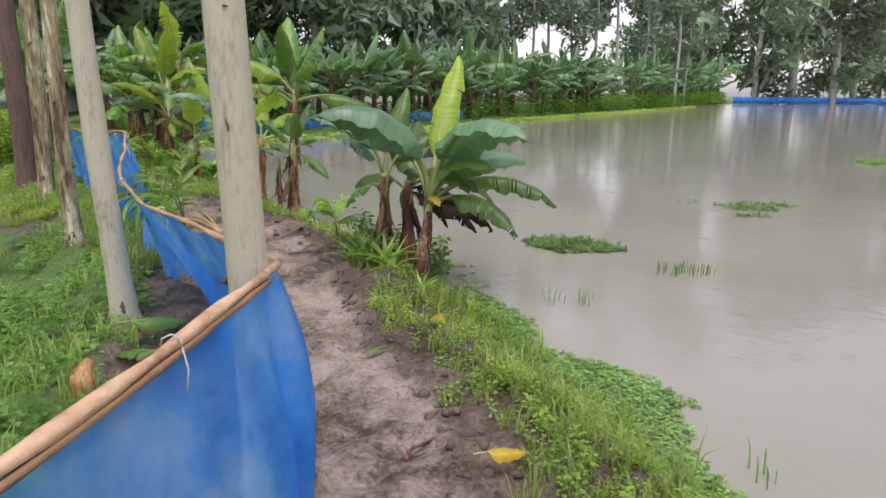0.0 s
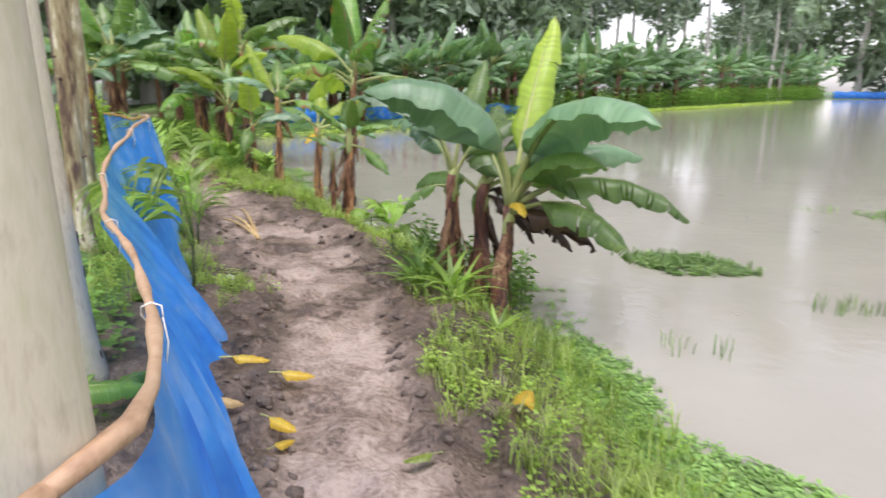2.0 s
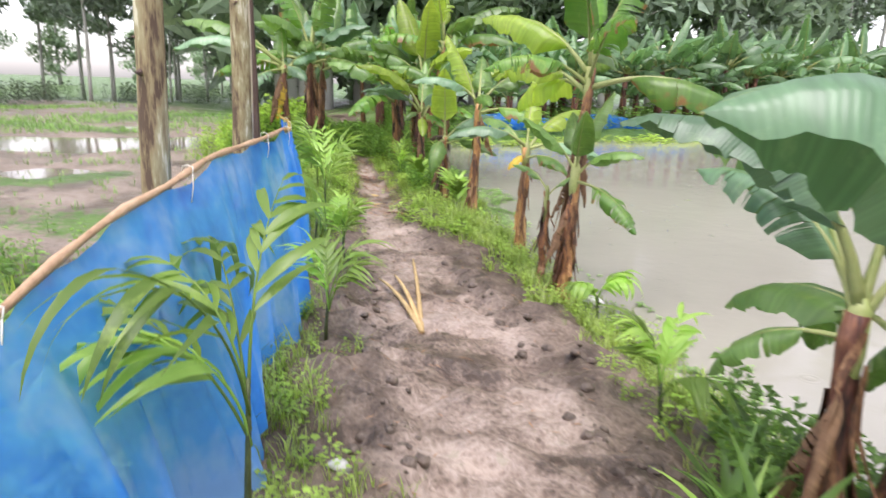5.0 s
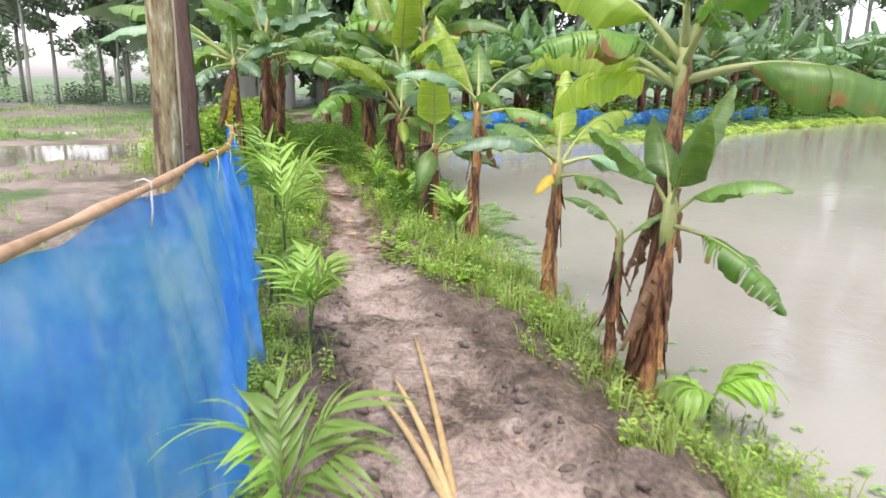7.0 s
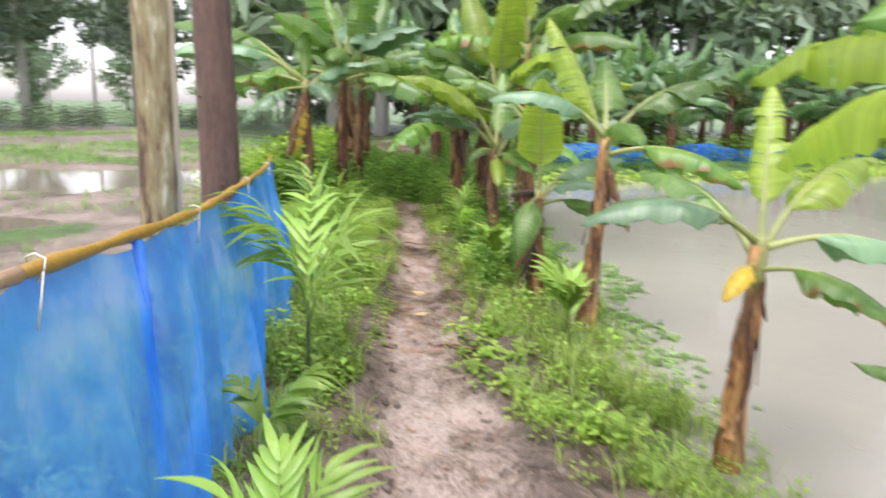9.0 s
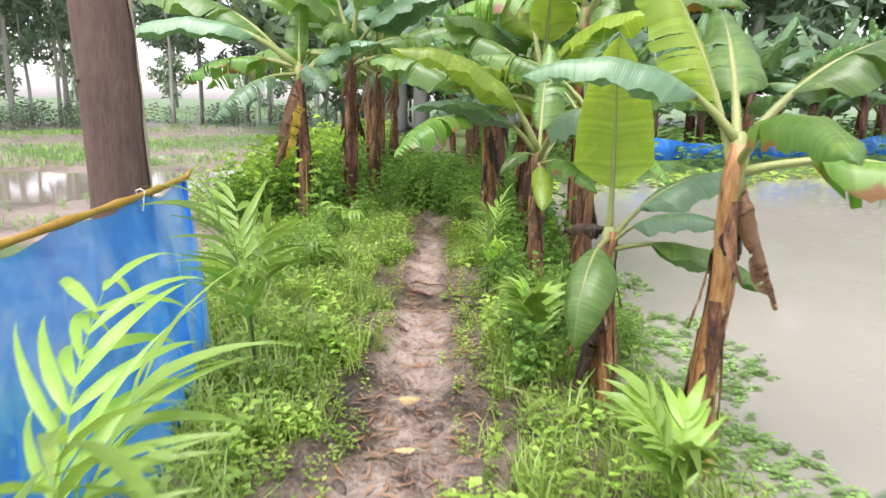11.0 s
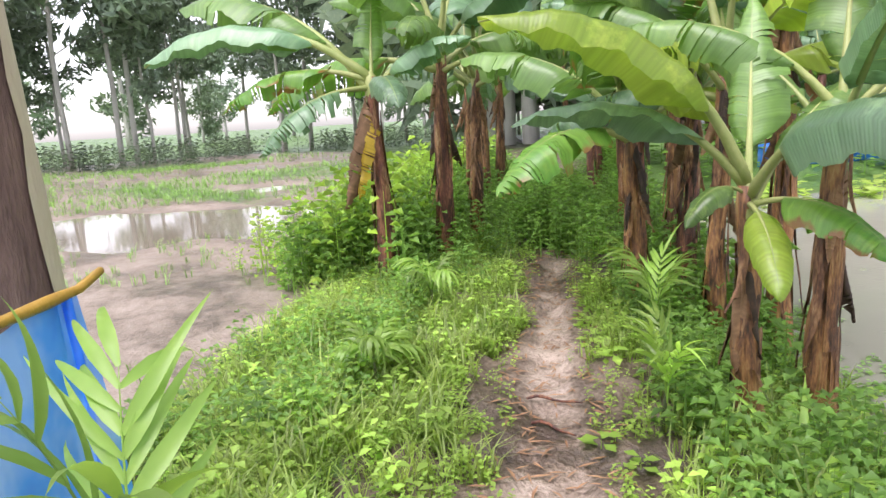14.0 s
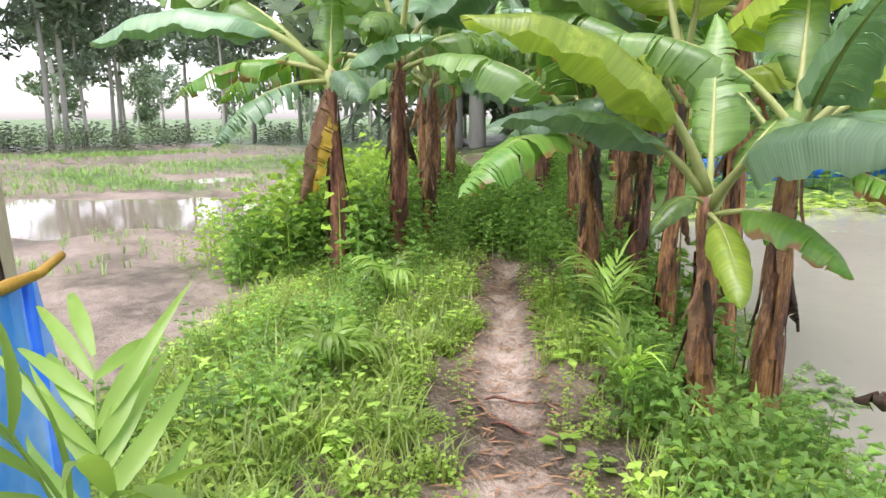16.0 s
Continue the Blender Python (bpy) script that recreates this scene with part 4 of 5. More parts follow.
def sapling(x, y, h, fronds, spread, label, seed=0, w=0.02, dense=1.0, fan=None):
    """A slim dark cane with a few pinnate fronds; spread bends them over."""
    r = random.Random(seed)
    root = empty("palm_sapling", pose(x, y, hgt(x, y), 0, 0, r.uniform(0, 360) if fan is None else 0), label, "palm sapling", "palm saplings along the path")
    v, f = tube([(0, 0, -0.05), (0.01, 0, h * 0.15), (0.015, 0.01, h * 0.3), (0.02, 0.01, h * 0.42)], [0.014, 0.011, 0.009, 0.006], 7, 0.15, seed)
    mesh_ob("stem", v, f, CANE, root)
    for k in range(fronds):
        az, el, ln = k * 137.5 + r.uniform(-20, 20), (r.uniform(58, 84) if spread > 45 else r.uniform(72, 88)), h * r.uniform(0.5, 0.68)
        if fan:
            az = fan[0] + (fan[1] - fan[0]) * (k + 0.5) / fronds
        drp = spread * r.uniform(0.6, 1.2)
        pts = [p * ln for p in leaf_curve(el, drp, 12)]
        parts = [tube(pts, [0.0065 * (1 - 0.07 * i) for i in range(len(pts))], 5)]
        for i in range(4, 13):
            d = (pts[i] - pts[i - 1]).normalized()
            for sg in (-1, 1):
                if r.random() > dense:
                    continue
                yawd = sg * r.uniform(26, 46) if i < 12 else sg * 15
                q = Matrix.Translation(pts[i]) @ d.to_track_quat("X", "Z").to_matrix().to_4x4() @ Matrix.Rotation(radians(yawd), 4, "Z") @ Matrix.Rotation(r.uniform(-0.3, 0.35), 4, "Y")
                parts.append(place(palm_leaflet(min(0.4, ln * r.uniform(0.5, 0.74)), w * r.uniform(0.7, 1.1), r.uniform(0.3, 0.9) + spread / 70), q))
        v, f = join(parts)
        ob = mesh_ob("frond", v, f, PALM, root, attrs={"shade": [r.random()] * len(v)})
        ob.matrix_local = Matrix.Translation((0.02, 0.01, h * r.uniform(0.22, 0.4))) @ Matrix.Rotation(radians(az), 4, "Z")


SAP = "young palm sapling with narrow bright green leaflets"
sapling(-2.32, 5.66, 1.2, 6, 80, "young palm sapling with drooping bright green leaflets", 1, 0.026, dense=0.75, fan=(95, 285))
sapling(-3.12, 7.25, 0.72, 4, 35, SAP, 2, 0.016)
sapling(-4.0, 8.78, 0.6, 5, 40, SAP, 3, 0.018)
sapling(-5.2, 10.25, 1.15, 5, 40, SAP, 4, 0.022)
sapling(-4.8, 9.5, 0.5, 4, 60, SAP, 14, 0.02)
sapling(-6.42, 11.85, 0.95, 4, 25, SAP, 5, 0.027, dense=0.7)
sapling(-7.86, 13.68, 0.55, 6, 70, "young palm sapling with arching leaves among the weeds", 7, 0.018)
sapling(-8.6, 14.9, 0.55, 5, 70, "young palm sapling with arching leaves among the weeds", 8, 0.018)
sapling(-4.3, 11.95, 0.6, 4, 30, SAP, 9, 0.03)
sapling(-1.9, 9.25, 0.5, 5, 80, SAP, 10, 0.03)
sapling(-1.2, 7.15, 0.55, 4, 50, SAP, 11, 0.02)
sapling(-5.35, 12.95, 0.5, 4, 30, SAP, 12, 0.03)
sapling(-6.9, 15.2, 0.7, 4, 40, SAP, 13, 0.016)
sapling(-6.35, 14.1, 0.6, 3, 30, SAP, 15, 0.014)


def strap_plant(x, y, h, n, seed, label, mat=PALM):
    """A rosette of sword-shaped leaves."""
    r = random.Random(seed)
    root = empty("lily_plant", pose(x, y, hgt(x, y) - 0.02), label, "plant", "lilies on the bank")
    for k in range(n):
        part = palm_leaflet(h * r.uniform(0.7, 1.1), 0.03 * h / 0.5, r.uniform(0.5, 1.5))
        ob = mesh_ob("leaf", *part, mat, root, attrs={"shade": [r.random()] * len(part[0])})
        ob.matrix_local = Matrix.Rotation(radians(k * 137.5), 4, "Z") @ Matrix.Rotation(-radians(r.uniform(35, 80)), 4, "Y")


strap_plant(-0.5, 5.85, 0.42, 16, 1, "lily with sword-shaped green leaves at the bananas' foot")
strap_plant(-0.88, 6.3, 0.4, 12, 2, "lily with sword-shaped green leaves at the bananas' foot")
strap_plant(-0.2, 5.5, 0.34, 12, 3, "lily with sword-shaped green leaves at the bananas' foot")
strap_plant(-0.78, 6.2, 0.55, 18, 6, "lily with sword-shaped green leaves at the bananas' foot", HERB_DARK)
strap_plant(-0.55, 5.98, 0.5, 14, 7, "lily with sword-shaped green leaves at the bananas' foot")
strap_plant(-0.74, 6.85, 0.6, 16, 8, "lily with sword-shaped green leaves at the bananas' foot", HERB_DARK)
strap_plant(-0.9, 6.55, 0.45, 14, 9, "lily with sword-shaped green leaves at the bananas' foot", HERB_DARK)
strap_plant(-5.75, 14.05, 0.5, 12, 4, "lily with sword-shaped leaves on the bank")
strap_plant(-5.45, 13.4, 0.5, 12, 5, "lily with sword-shaped leaves on the bank")


# ---- weeds and grass ----
def scatter(name, protos, spots, mat, label, category, seed=0):
    """Many small plants as one mesh. spots: x, y, z, size."""
    r = np.random.default_rng(seed)
    V, F, S, o = [], [], [], 0
    kinds = r.integers(0, len(protos), len(spots))
    for k, (pv, pf) in enumerate(protos):
        sel = spots[kinds == k]
        if not len(sel):
            continue
        pv, pf = np.asarray(pv, float), np.asarray(pf, int)
        a = r.uniform(0, 6.283, len(sel))
        c, s = np.cos(a)[:, None], np.sin(a)[:, None]
        sz = sel[:, 3:4] * r.uniform(0.7, 1.3, (len(sel), 1))
        x = (pv[None, :, 0] * c - pv[None, :, 1] * s) * sz + sel[:, 0:1]
        y = (pv[None, :, 0] * s + pv[None, :, 1] * c) * sz + sel[:, 1:2]
        z = pv[None, :, 2] * sz + sel[:, 2:3]
        V.append(np.stack([x, y, z], 2).reshape(-1, 3))
        F.append((pf[None] + (np.arange(len(sel)) * len(pv))[:, None, None]).reshape(-1, 3) + o)
        S.append(np.repeat(r.uniform(0, 1, len(sel)), len(pv)))
        o += len(sel) * len(pv)
    V, F, S = np.concatenate(V), np.concatenate(F), np.concatenate(S)
    me = bpy.data.meshes.new(name)
    me.vertices.add(len(V))
    me.vertices.foreach_set("co", V.astype(np.float32).ravel())
    me.loops.add(len(F) * 3)
    me.loops.foreach_set("vertex_index", F.astype(np.int32).ravel())
    me.polygons.add(len(F))
    me.polygons.foreach_set("loop_start", np.arange(0, len(F) * 3, 3, dtype=np.int32))
    me.update(calc_edges=True)
    me.attributes.new("shade", "FLOAT", "POINT").data.foreach_set("value", S.astype(np.float32))
    me.materials.append(mat)
    return tagged(new(name, me), label, category, kind="stuff")


def tuft(seed, blades=6, lean=0.55, w=0.022):
    r = random.Random(seed)
    v, f = [], []
    for _ in range(blades):
        a, b, h = r.uniform(0, 6.28), r.uniform(0, 6.28), r.uniform(0.55, 1.0)
        bx, by = 0.15 * math.cos(b), 0.15 * math.sin(b)
        dx, dy = math.cos(a) * lean * h, math.sin(a) * lean * h
        sx, sy = -math.sin(a) * w, math.cos(a) * w
        o = len(v)
        v += [(bx - sx, by - sy, -0.05), (bx + sx, by + sy, -0.05), (bx + dx * 0.35 + sx, by + dy * 0.35 + sy, h * 0.6), (bx + dx * 0.35 - sx, by + dy * 0.35 - sy, h * 0.6), (bx + dx, by + dy, h * r.uniform(0.75, 1))]
        f += [(o, o + 1, o + 2), (o, o + 2, o + 3), (o + 3, o + 2, o + 4)]
    return v, f


def herb(seed, leaves=9, size=0.3, tall=1.0):
    r = random.Random(seed)
    v, f = [], []
    for k in range(leaves):
        a, q = k * 2.4 + r.uniform(-0.4, 0.4), (k + 0.6) / leaves
        z, rad = tall * q, 0.35 * (1.1 - 0.6 * q) * r.uniform(0.5, 1.3)
        c, s = math.cos(a), math.sin(a)
        L, w, t = size * r.uniform(0.7, 1.2), size * 0.36, r.uniform(-0.35, 0.25)
        px, py = c * rad * 0.3, s * rad * 0.3
        o = len(v)
        mx, my = px + c * L * 0.55, py + s * L * 0.55
        v += [(px, py, z), (mx - s * w, my + c * w, z + t * L * 0.5 + 0.05), (px + c * L, py + s * L, z + t * L), (mx + s * w, my - c * w, z + t * L * 0.5 + 0.05)]
        f += [(o, o + 1, o + 2), (o, o + 2, o + 3)]
    o = len(v)
    v += [(-0.02, 0, -0.1), (0.02, 0, -0.1), (0.0, 0.01, tall)]
    f += [(o, o + 1, o + 2)]
    return v, f


def spots(n, box, keep, size, seed, z=None):
    r = np.random.default_rng(seed)
    x, y = r.uniform(box[0], box[1], n), r.uniform(box[2], box[3], n)
    u = side(x, y, LINE)
    k = r.uniform(0, 1, n) < keep(x, y, u)
    x, y = x[k], y[k]
    zz = height(x, y) if z is None else np.full(len(x), z)
    sz = size(x, y, u[k]) if callable(size) else np.full(len(x), size)
    return np.stack([x, y, zz, sz], 1)


def patchy(x, y, s, seed):
    return ss(0.35, 0.65, vnoise(x, y, s, seed))


def right_verge(x, y, u):
    hw = half_width(y)
    e = ss(hw + 0.1, hw + 0.45, u + (vnoise(x, y, 0.4, 31) - 0.5) * 0.5) * (1 - ss(1.45, 1.75, u))
    return e * np.interp(y, [1, 4.5, 5.5, 9, 11, 13], [1, 1, 0.55, 0.6, 0.85, 1]) * (0.25 + 0.75 * patchy(x, y, 0.5, 32))


def left_verge(x, y, u):
    hw = half_width(y)
    e = ss(hw + 0.1, hw + 0.4, -u + (vnoise(x, y, 0.4, 33) - 0.5) * 0.5) * (1 - ss(1.9, 2.5, -u))
    return e * np.interp(y, [5.3, 6, 9, 11, 13], [0, 0.5, 0.6, 0.95, 1]) * (0.3 + 0.7 * patchy(x, y, 0.5, 34))


def left_slope(x, y, u):
    return ss(1.0, 1.5, -u) * (1 - ss(5.5, 8.3, y + (vnoise(x, y, 1.5, 36) - 0.5) * 3)) * (1 - ss(4, 7.5, -u + (vnoise(x, y, 1.5, 37) - 0.5) * 3)) * (0.4 + 0.6 * patchy(x, y, 0.7, 35))


def verge(n, y0, y1, u0, u1, keep, size, seed):
    """Spots scattered along the path between two distances from its middle."""
    r = np.random.default_rng(seed)
    y, u = r.uniform(y0, y1, n), r.uniform(u0, u1, n)
    lx, ly = [p[0] for p in LINE], [p[1] for p in LINE]
    x = np.interp(y, ly, lx)
    tx = np.interp(y + 0.3, ly, lx) - np.interp(y - 0.3, ly, lx)
    L = np.hypot(tx, 0.6)
    x, y = x + 0.6 / L * u, y - tx / L * u
    u = side(x, y, LINE)
    k = r.uniform(0, 1, n) < keep(x, y, u)
    x, y = x[k], y[k]
    z = np.maximum(height(x, y), POND + 0.005)
    return np.stack([x, y, z, np.full(len(x), size)], 1)


tufts, herbs = [tuft(i) for i in range(6)], [herb(i) for i in range(6)]
scatter("grass_tufts", tufts, np.concatenate([verge(8000, -0.5, 8, 0.3, 1.8, right_verge, 0.11, 1), verge(5200, 8, 18, 0.1, 1.8, right_verge, 0.15, 71), verge(5600, 5.3, 10, -1.6, -0.2, left_verge, 0.1, 2),
                                              verge(7000, 10, 18, -2.5, -0.1, left_verge, 0.14, 72), spots(4000, (-8, -0.9, -1.5, 8), lambda x, y, u: 0.7 * left_slope(x, y, u), 0.2, 3)]), GRASS, "short bright green grass along the muddy path", "grass", 1)
scatter("weeds", herbs, np.concatenate([verge(5000, 1.2, 8, 0.3, 1.8, right_verge, 0.09, 4), verge(5000, 8, 18, 0.1, 1.8, right_verge, 0.11, 73), verge(3600, 5.3, 10, -1.6, -0.2, left_verge, 0.09, 5),
                                        verge(10500, 10, 18, -2.5, -0.1, left_verge, 0.11, 74), verge(1500, 11, 18, -0.45, 0.45, lambda x, y, u: ss(0.1, 0.3, np.abs(u)) * 0.6, 0.08, 75)]), HERB, "low leafy green weeds carpeting the path's verges", "weeds", 2)
tall_h = [herb(20 + i, 14, 0.16, 1.0) for i in range(5)]
scatter("thicket", tall_h, np.concatenate([
    spots(9000, (-17, -5, 14, 26), lambda x, y, u: ss(0.35, 0.9, np.abs(u)) * (u < 1.4) * (1 - ss(2.2, 3.2, -u)) * ss(14.5, 17, y) * 0.8, lambda x, y, u: 0.35 + 0.35 * ss(0.5, 1.6, np.abs(u)), 7),
    spots(110, (-0.95, 0.0, 6.6, 7.5), lambda x, y, u: np.full(len(x), 0.9), 0.34, 97), verge(900, 12.2, 17, 0.55, 1.45, lambda x, y, u: patchy(x, y, 0.5, 98), 0.34, 99),
    verge(500, 13.5, 17, -2.2, -0.9, lambda x, y, u: patchy(x, y, 0.6, 94), 0.3, 101),
    verge(800, 16.6, 22, -2.9, -1.2, lambda x, y, u: patchy(x, y, 0.8, 95), 0.55, 12),
    verge(900, 16.8, 22, -0.6, 0.6, lambda x, y, u: ss(16.8, 18.5, y), 0.5, 9),
    spots(500, (-9, -4, 7.5, 12), lambda x, y, u: (u < -2.4) * (u > -4) * patchy(x, y, 1.0, 41) * 0.4, 0.3, 10)]), HERB_DARK, "dense dark green undergrowth beneath the banana plants", "undergrowth", 3)
scatter("hedge", [herb(150 + i, 16, 0.13, 1.0) for i in range(5)], spots(2600, (-17, -9, 15.3, 26), lambda x, y, u: ss(1.3, 1.8, -u) * (1 - ss(3.0, 4.2, -u + (vnoise(x, y, 0.8, 131) - 0.5) * 1.6)), lambda x, y, u: (0.45 + 0.75 * vnoise(x, y, 0.7, 132)) * (1 - 0.45 * ss(2.6, 3.8, -u)), 8), HERB, "loose bright green shrubs on the dike's field side", "shrubs", 53)
# shade of the overhead trees is put into the slope weeds by the darker green
scatter("slope_weeds", herbs + [herb(170, 8, 0.5, 0.8)], spots(9500, (-9, -0.9, -1.5, 8.5), lambda x, y, u: 0.8 * left_slope(x, y, u), lambda x, y, u: 0.12 + 0.12 * vnoise(x, y, 0.6, 141), 6), HERB_DARK, "deep green weeds covering the slope behind the net, darkened for tree shade", "weeds", 54)
# taller grass
scatter("grass_tufts", [tuft(40 + i, 7, 0.7, 0.012) for i in range(4)], np.concatenate([spots(3500, (-12, 0, 4, 18), lambda x, y, u: 0.35 * (left_verge(x, y, u) + right_verge(x, y, u)) * (y > 9.5), 0.34, 14), spots(350, (-1, 2.5, 1.5, 7), lambda x, y, u: 0.5 * (u > 1.0) * (u < 1.7), 0.3, 15)]), GRASS, "taller loose grass among the weeds", "grass", 4)
scatter("grass_tufts", [tuft(140 + i, 9, 0.75, 0.016) for i in range(5)], np.concatenate([verge(2600, 10.3, 16.5, -2.3, -0.2, left_verge, 0.24, 121), verge(900, 10.5, 16, 0.3, 1.4, right_verge, 0.22, 122), verge(500, 6.5, 10.3, -1.3, -0.4, left_verge, 0.2, 123), verge(500, 1.5, 10, 0.7, 1.5, right_verge, 0.19, 124)]), GRASS, "long loose grass blades rising out of the weeds", "grass", 52)
scatter("vine_leaves", [herb(60 + i, 6, 0.55, 0.5) for i in range(4)], spots(5000, (-9, -3.5, 10.5, 17), lambda x, y, u: 0.5 * ss(0.15, 0.35, u) * (1 - ss(0.9, 1.3, u)) * patchy(x, y, 0.6, 43), 0.13, 16), HERB, "broad heart-shaped creeper leaves beside the path", "creeper", 5)


scatter("broad_weeds", [herb(160 + i, 8, 0.32, 1.0) for i in range(5)], np.concatenate([verge(900, 10.5, 16.5, -2.3, -0.25, left_verge, 0.17, 111), verge(400, 11, 16, 0.3, 1.4, right_verge, 0.17, 112), verge(90, 5, 10.5, -1.2, -0.4, left_verge, 0.13, 113), verge(140, 6, 11, 0.7, 1.5, right_verge, 0.15, 114)]), HERB, "broad-leaved bright weeds standing among the grass", "weeds", 51)


# floating weeds at the pond's edge
def floats(x, y, u):
    near = ss(1.25, 1.45, u) * (1 - ss(1.8, 2.1, u + (vnoise(x, y, 0.8, 51) - 0.5) * 0.9)) * np.interp(y, [1.5, 2, 4.8, 5.4, 7, 12, 13, 17], [1, 1, 1, 0.9, 0.12, 0.05, 0.35, 0.5])
    return near * (0.45 + 0.55 * patchy(x, y, 0.25, 52))


def blob(cx, cy, rx, ry):
    return lambda x, y, u: (1 - ss(0.6, 1.1, np.hypot((x - cx) / rx, (y - cy) / ry) + (vnoise(x, y, 0.3, 53) - 0.5) * 0.6))


flat = [herb(70 + i, 7, 0.5, 0.35) for i in range(5)]
scatter("floating_weeds", flat, np.concatenate([verge(16000, 1.2, 17, 1.1, 2.4, floats, 0.07, 21), verge(6000, 1.2, 5.6, 1.1, 2.2, floats, 0.06, 22), verge(5000, -1.5, 1.2, 1.1, 2.2, lambda x, y, u: floats(x, y + 1.5, u), 0.065, 23)]), WATERWEED, "small-leaved water weed floating along the bank", "water weed", 6)
for i, (cx, cy, rx, ry, n, s) in enumerate(((1.6, 8.35, 0.75, 0.42, 700, 0.1), (5.5, 11.6, 0.7, 0.5, 300, 0.09), (13.4, 19.7, 1.2, 1.0, 400, 0.16), (5.05, 10.7, 0.4, 0.2, 60, 0.08))):
    scatter("water_weed_patch", flat + [tuft(80, 6, 0.2, 0.03)], spots(n, (cx - rx, cx + rx, cy - ry, cy + ry), blob(cx, cy, rx, ry), s, 30 + i, POND + 0.005), WATERWEED, "island of bright green weed floating on the pond", "water weed", 7 + i)
for i, (cx, cy, n) in enumerate(((2.65, 7.05, 26), (1.15, 5.95, 10), (1.65, 3.05, 4), (4.3, 11.9, 12))):
    scatter("water_reeds", [tuft(90 + i, 2, 0.25, 0.02)], spots(n, (cx - 0.3, cx + 0.3, cy - 0.12, cy + 0.12), lambda x, y, u: np.ones(len(x)), 0.2, 50 + i, POND - 0.01), HERB_DARK, "sparse thin reed stems standing in the pond", "reeds", 11 + i)
scatter("shore_scum", flat, spots(26000, (-11, 40, 21, 110), lambda x, y, u: (np.abs(side(x, y, SHORE) - 0.4) < 0.7) * 1.0, 0.5, 61, POND + 0.005), GRASS, "pale green weed line along the far shore", "water weed", 20)


# field grass
scatter("field_grass", tufts, np.concatenate([spots(6000, (-30, -13, 9, 27), lambda x, y, u: (puddles(x, y) > -0.3) * (puddles(x, y) < 0.0) * (u < -3) * 0.8, 0.15, 96), spots(5000, (-34, -7.5, 4, 30), lambda x, y, u: (u < -2.6) * patchy(x, y, 2.2, 62) ** 2 * (puddles(x, y) < 0.02) * 0.8, 0.16, 63), spots(3500, (-36, -19, 9, 30), lambda x, y, u: (puddles(x, y) < 0.0) * patchy(x, y, 3.0, 133), 0.24, 134),
                                              spots(4500, (-37, -22, 6, 32), lambda x, y, u: (puddles(x, y) < 0.05) * ss(24, 27, -x + 0.2 * (y - 18)) * 0.5, 0.22, 64)]), WATERWEED, "patches of grass in the wet fallow field", "grass", 21)


chip = ([(-0.5, -0.06, 0.02), (0.1, -0.05, 0.06), (0.5, 0.02, 0.02), (0.0, 0.07, 0.05)], [(0, 1, 2), (0, 2, 3)])
scatter("plant_litter", [chip], np.concatenate([verge(900, 11, 18, -0.3, 0.35, lambda x, y, u: np.full(len(x), 0.8), 0.1, 81), verge(500, 5, 11, -0.9, 1.0, lambda x, y, u: np.full(len(x), 0.5), 0.06, 82)]) + np.array([0, 0, 0.012, 0]), DRY, "bits of dry brown leaf litter trodden into the path", "leaf litter", 31)


def clods():
    r = random.Random(9)
    parts = []
    for _ in range(1200):
        y = 1.3 + 11 * r.random() ** 1.5
        i = max(k for k in range(len(LINE) - 1) if LINE[k][1] <= y)
        (ax, ay), (bx, by) = LINE[i], LINE[i + 1]
        x = ax + (bx - ax) * (y - ay) / (by - ay) + r.choice((-1, 1)) * (float(half_width(y)) - 0.04 + abs(r.gauss(0, 0.2)))
        s = 0.006 + 0.03 * r.random() ** 2.2
        z = hgt(x, y) - s * 0.35
        parts.append(tube([(x - s, y, z - s * 0.2), (x - s * 0.4, y + s * 0.2, z + s * 0.3), (x + s * 0.5, y, z + s * 0.35), (x + s, y - s * 0.2, z)], [s * 0.4, s * 0.85, s * 0.8, s * 0.3], 6, 0.7, r.random()))
    v, f = join(parts)
    tagged(mesh_ob("soil_clods", v, f, CLOD), "dark wet clods of earth along the path's edges", "soil", kind="stuff")


clods()


# ---- far trees ----
def leaf_cloud(centres, n, size, seed, squash=0.75, hang=0.0):
    """Leaf clumps round several centres: rows of x, y, z, radius."""
    r = np.random.default_rng(seed)
    c = np.array(centres, float)
    k = r.choice(len(c), n, p=c[:, 3] ** 2 / (c[:, 3] ** 2).sum())
    d = r.normal(size=(n, 3))
    d /= np.linalg.norm(d, axis=1)[:, None]
    p = c[k, :3] + d * (c[k, 3] * r.uniform(0.35, 1.05, n))[:, None] * np.array([1, 1, squash])
    a, b = r.normal(size=(n, 3)), r.normal(size=(n, 3))
    a[:, 2] -= hang
    a /= np.linalg.norm(a, axis=1)[:, None]
    b -= a * (a * b).sum(1)[:, None]
    b /= np.linalg.norm(b, axis=1)[:, None]
    s = size * r.uniform(0.5, 1.4, (n, 1))
    V = np.stack([p - a * s, p + b * s * 0.62, p + a * s], 1).reshape(-1, 3)
    F = (np.arange(n) * 3)[:, None] + np.array([[0, 1, 2]])
    return V, F, np.repeat(r.uniform(0, 1, n), 3)


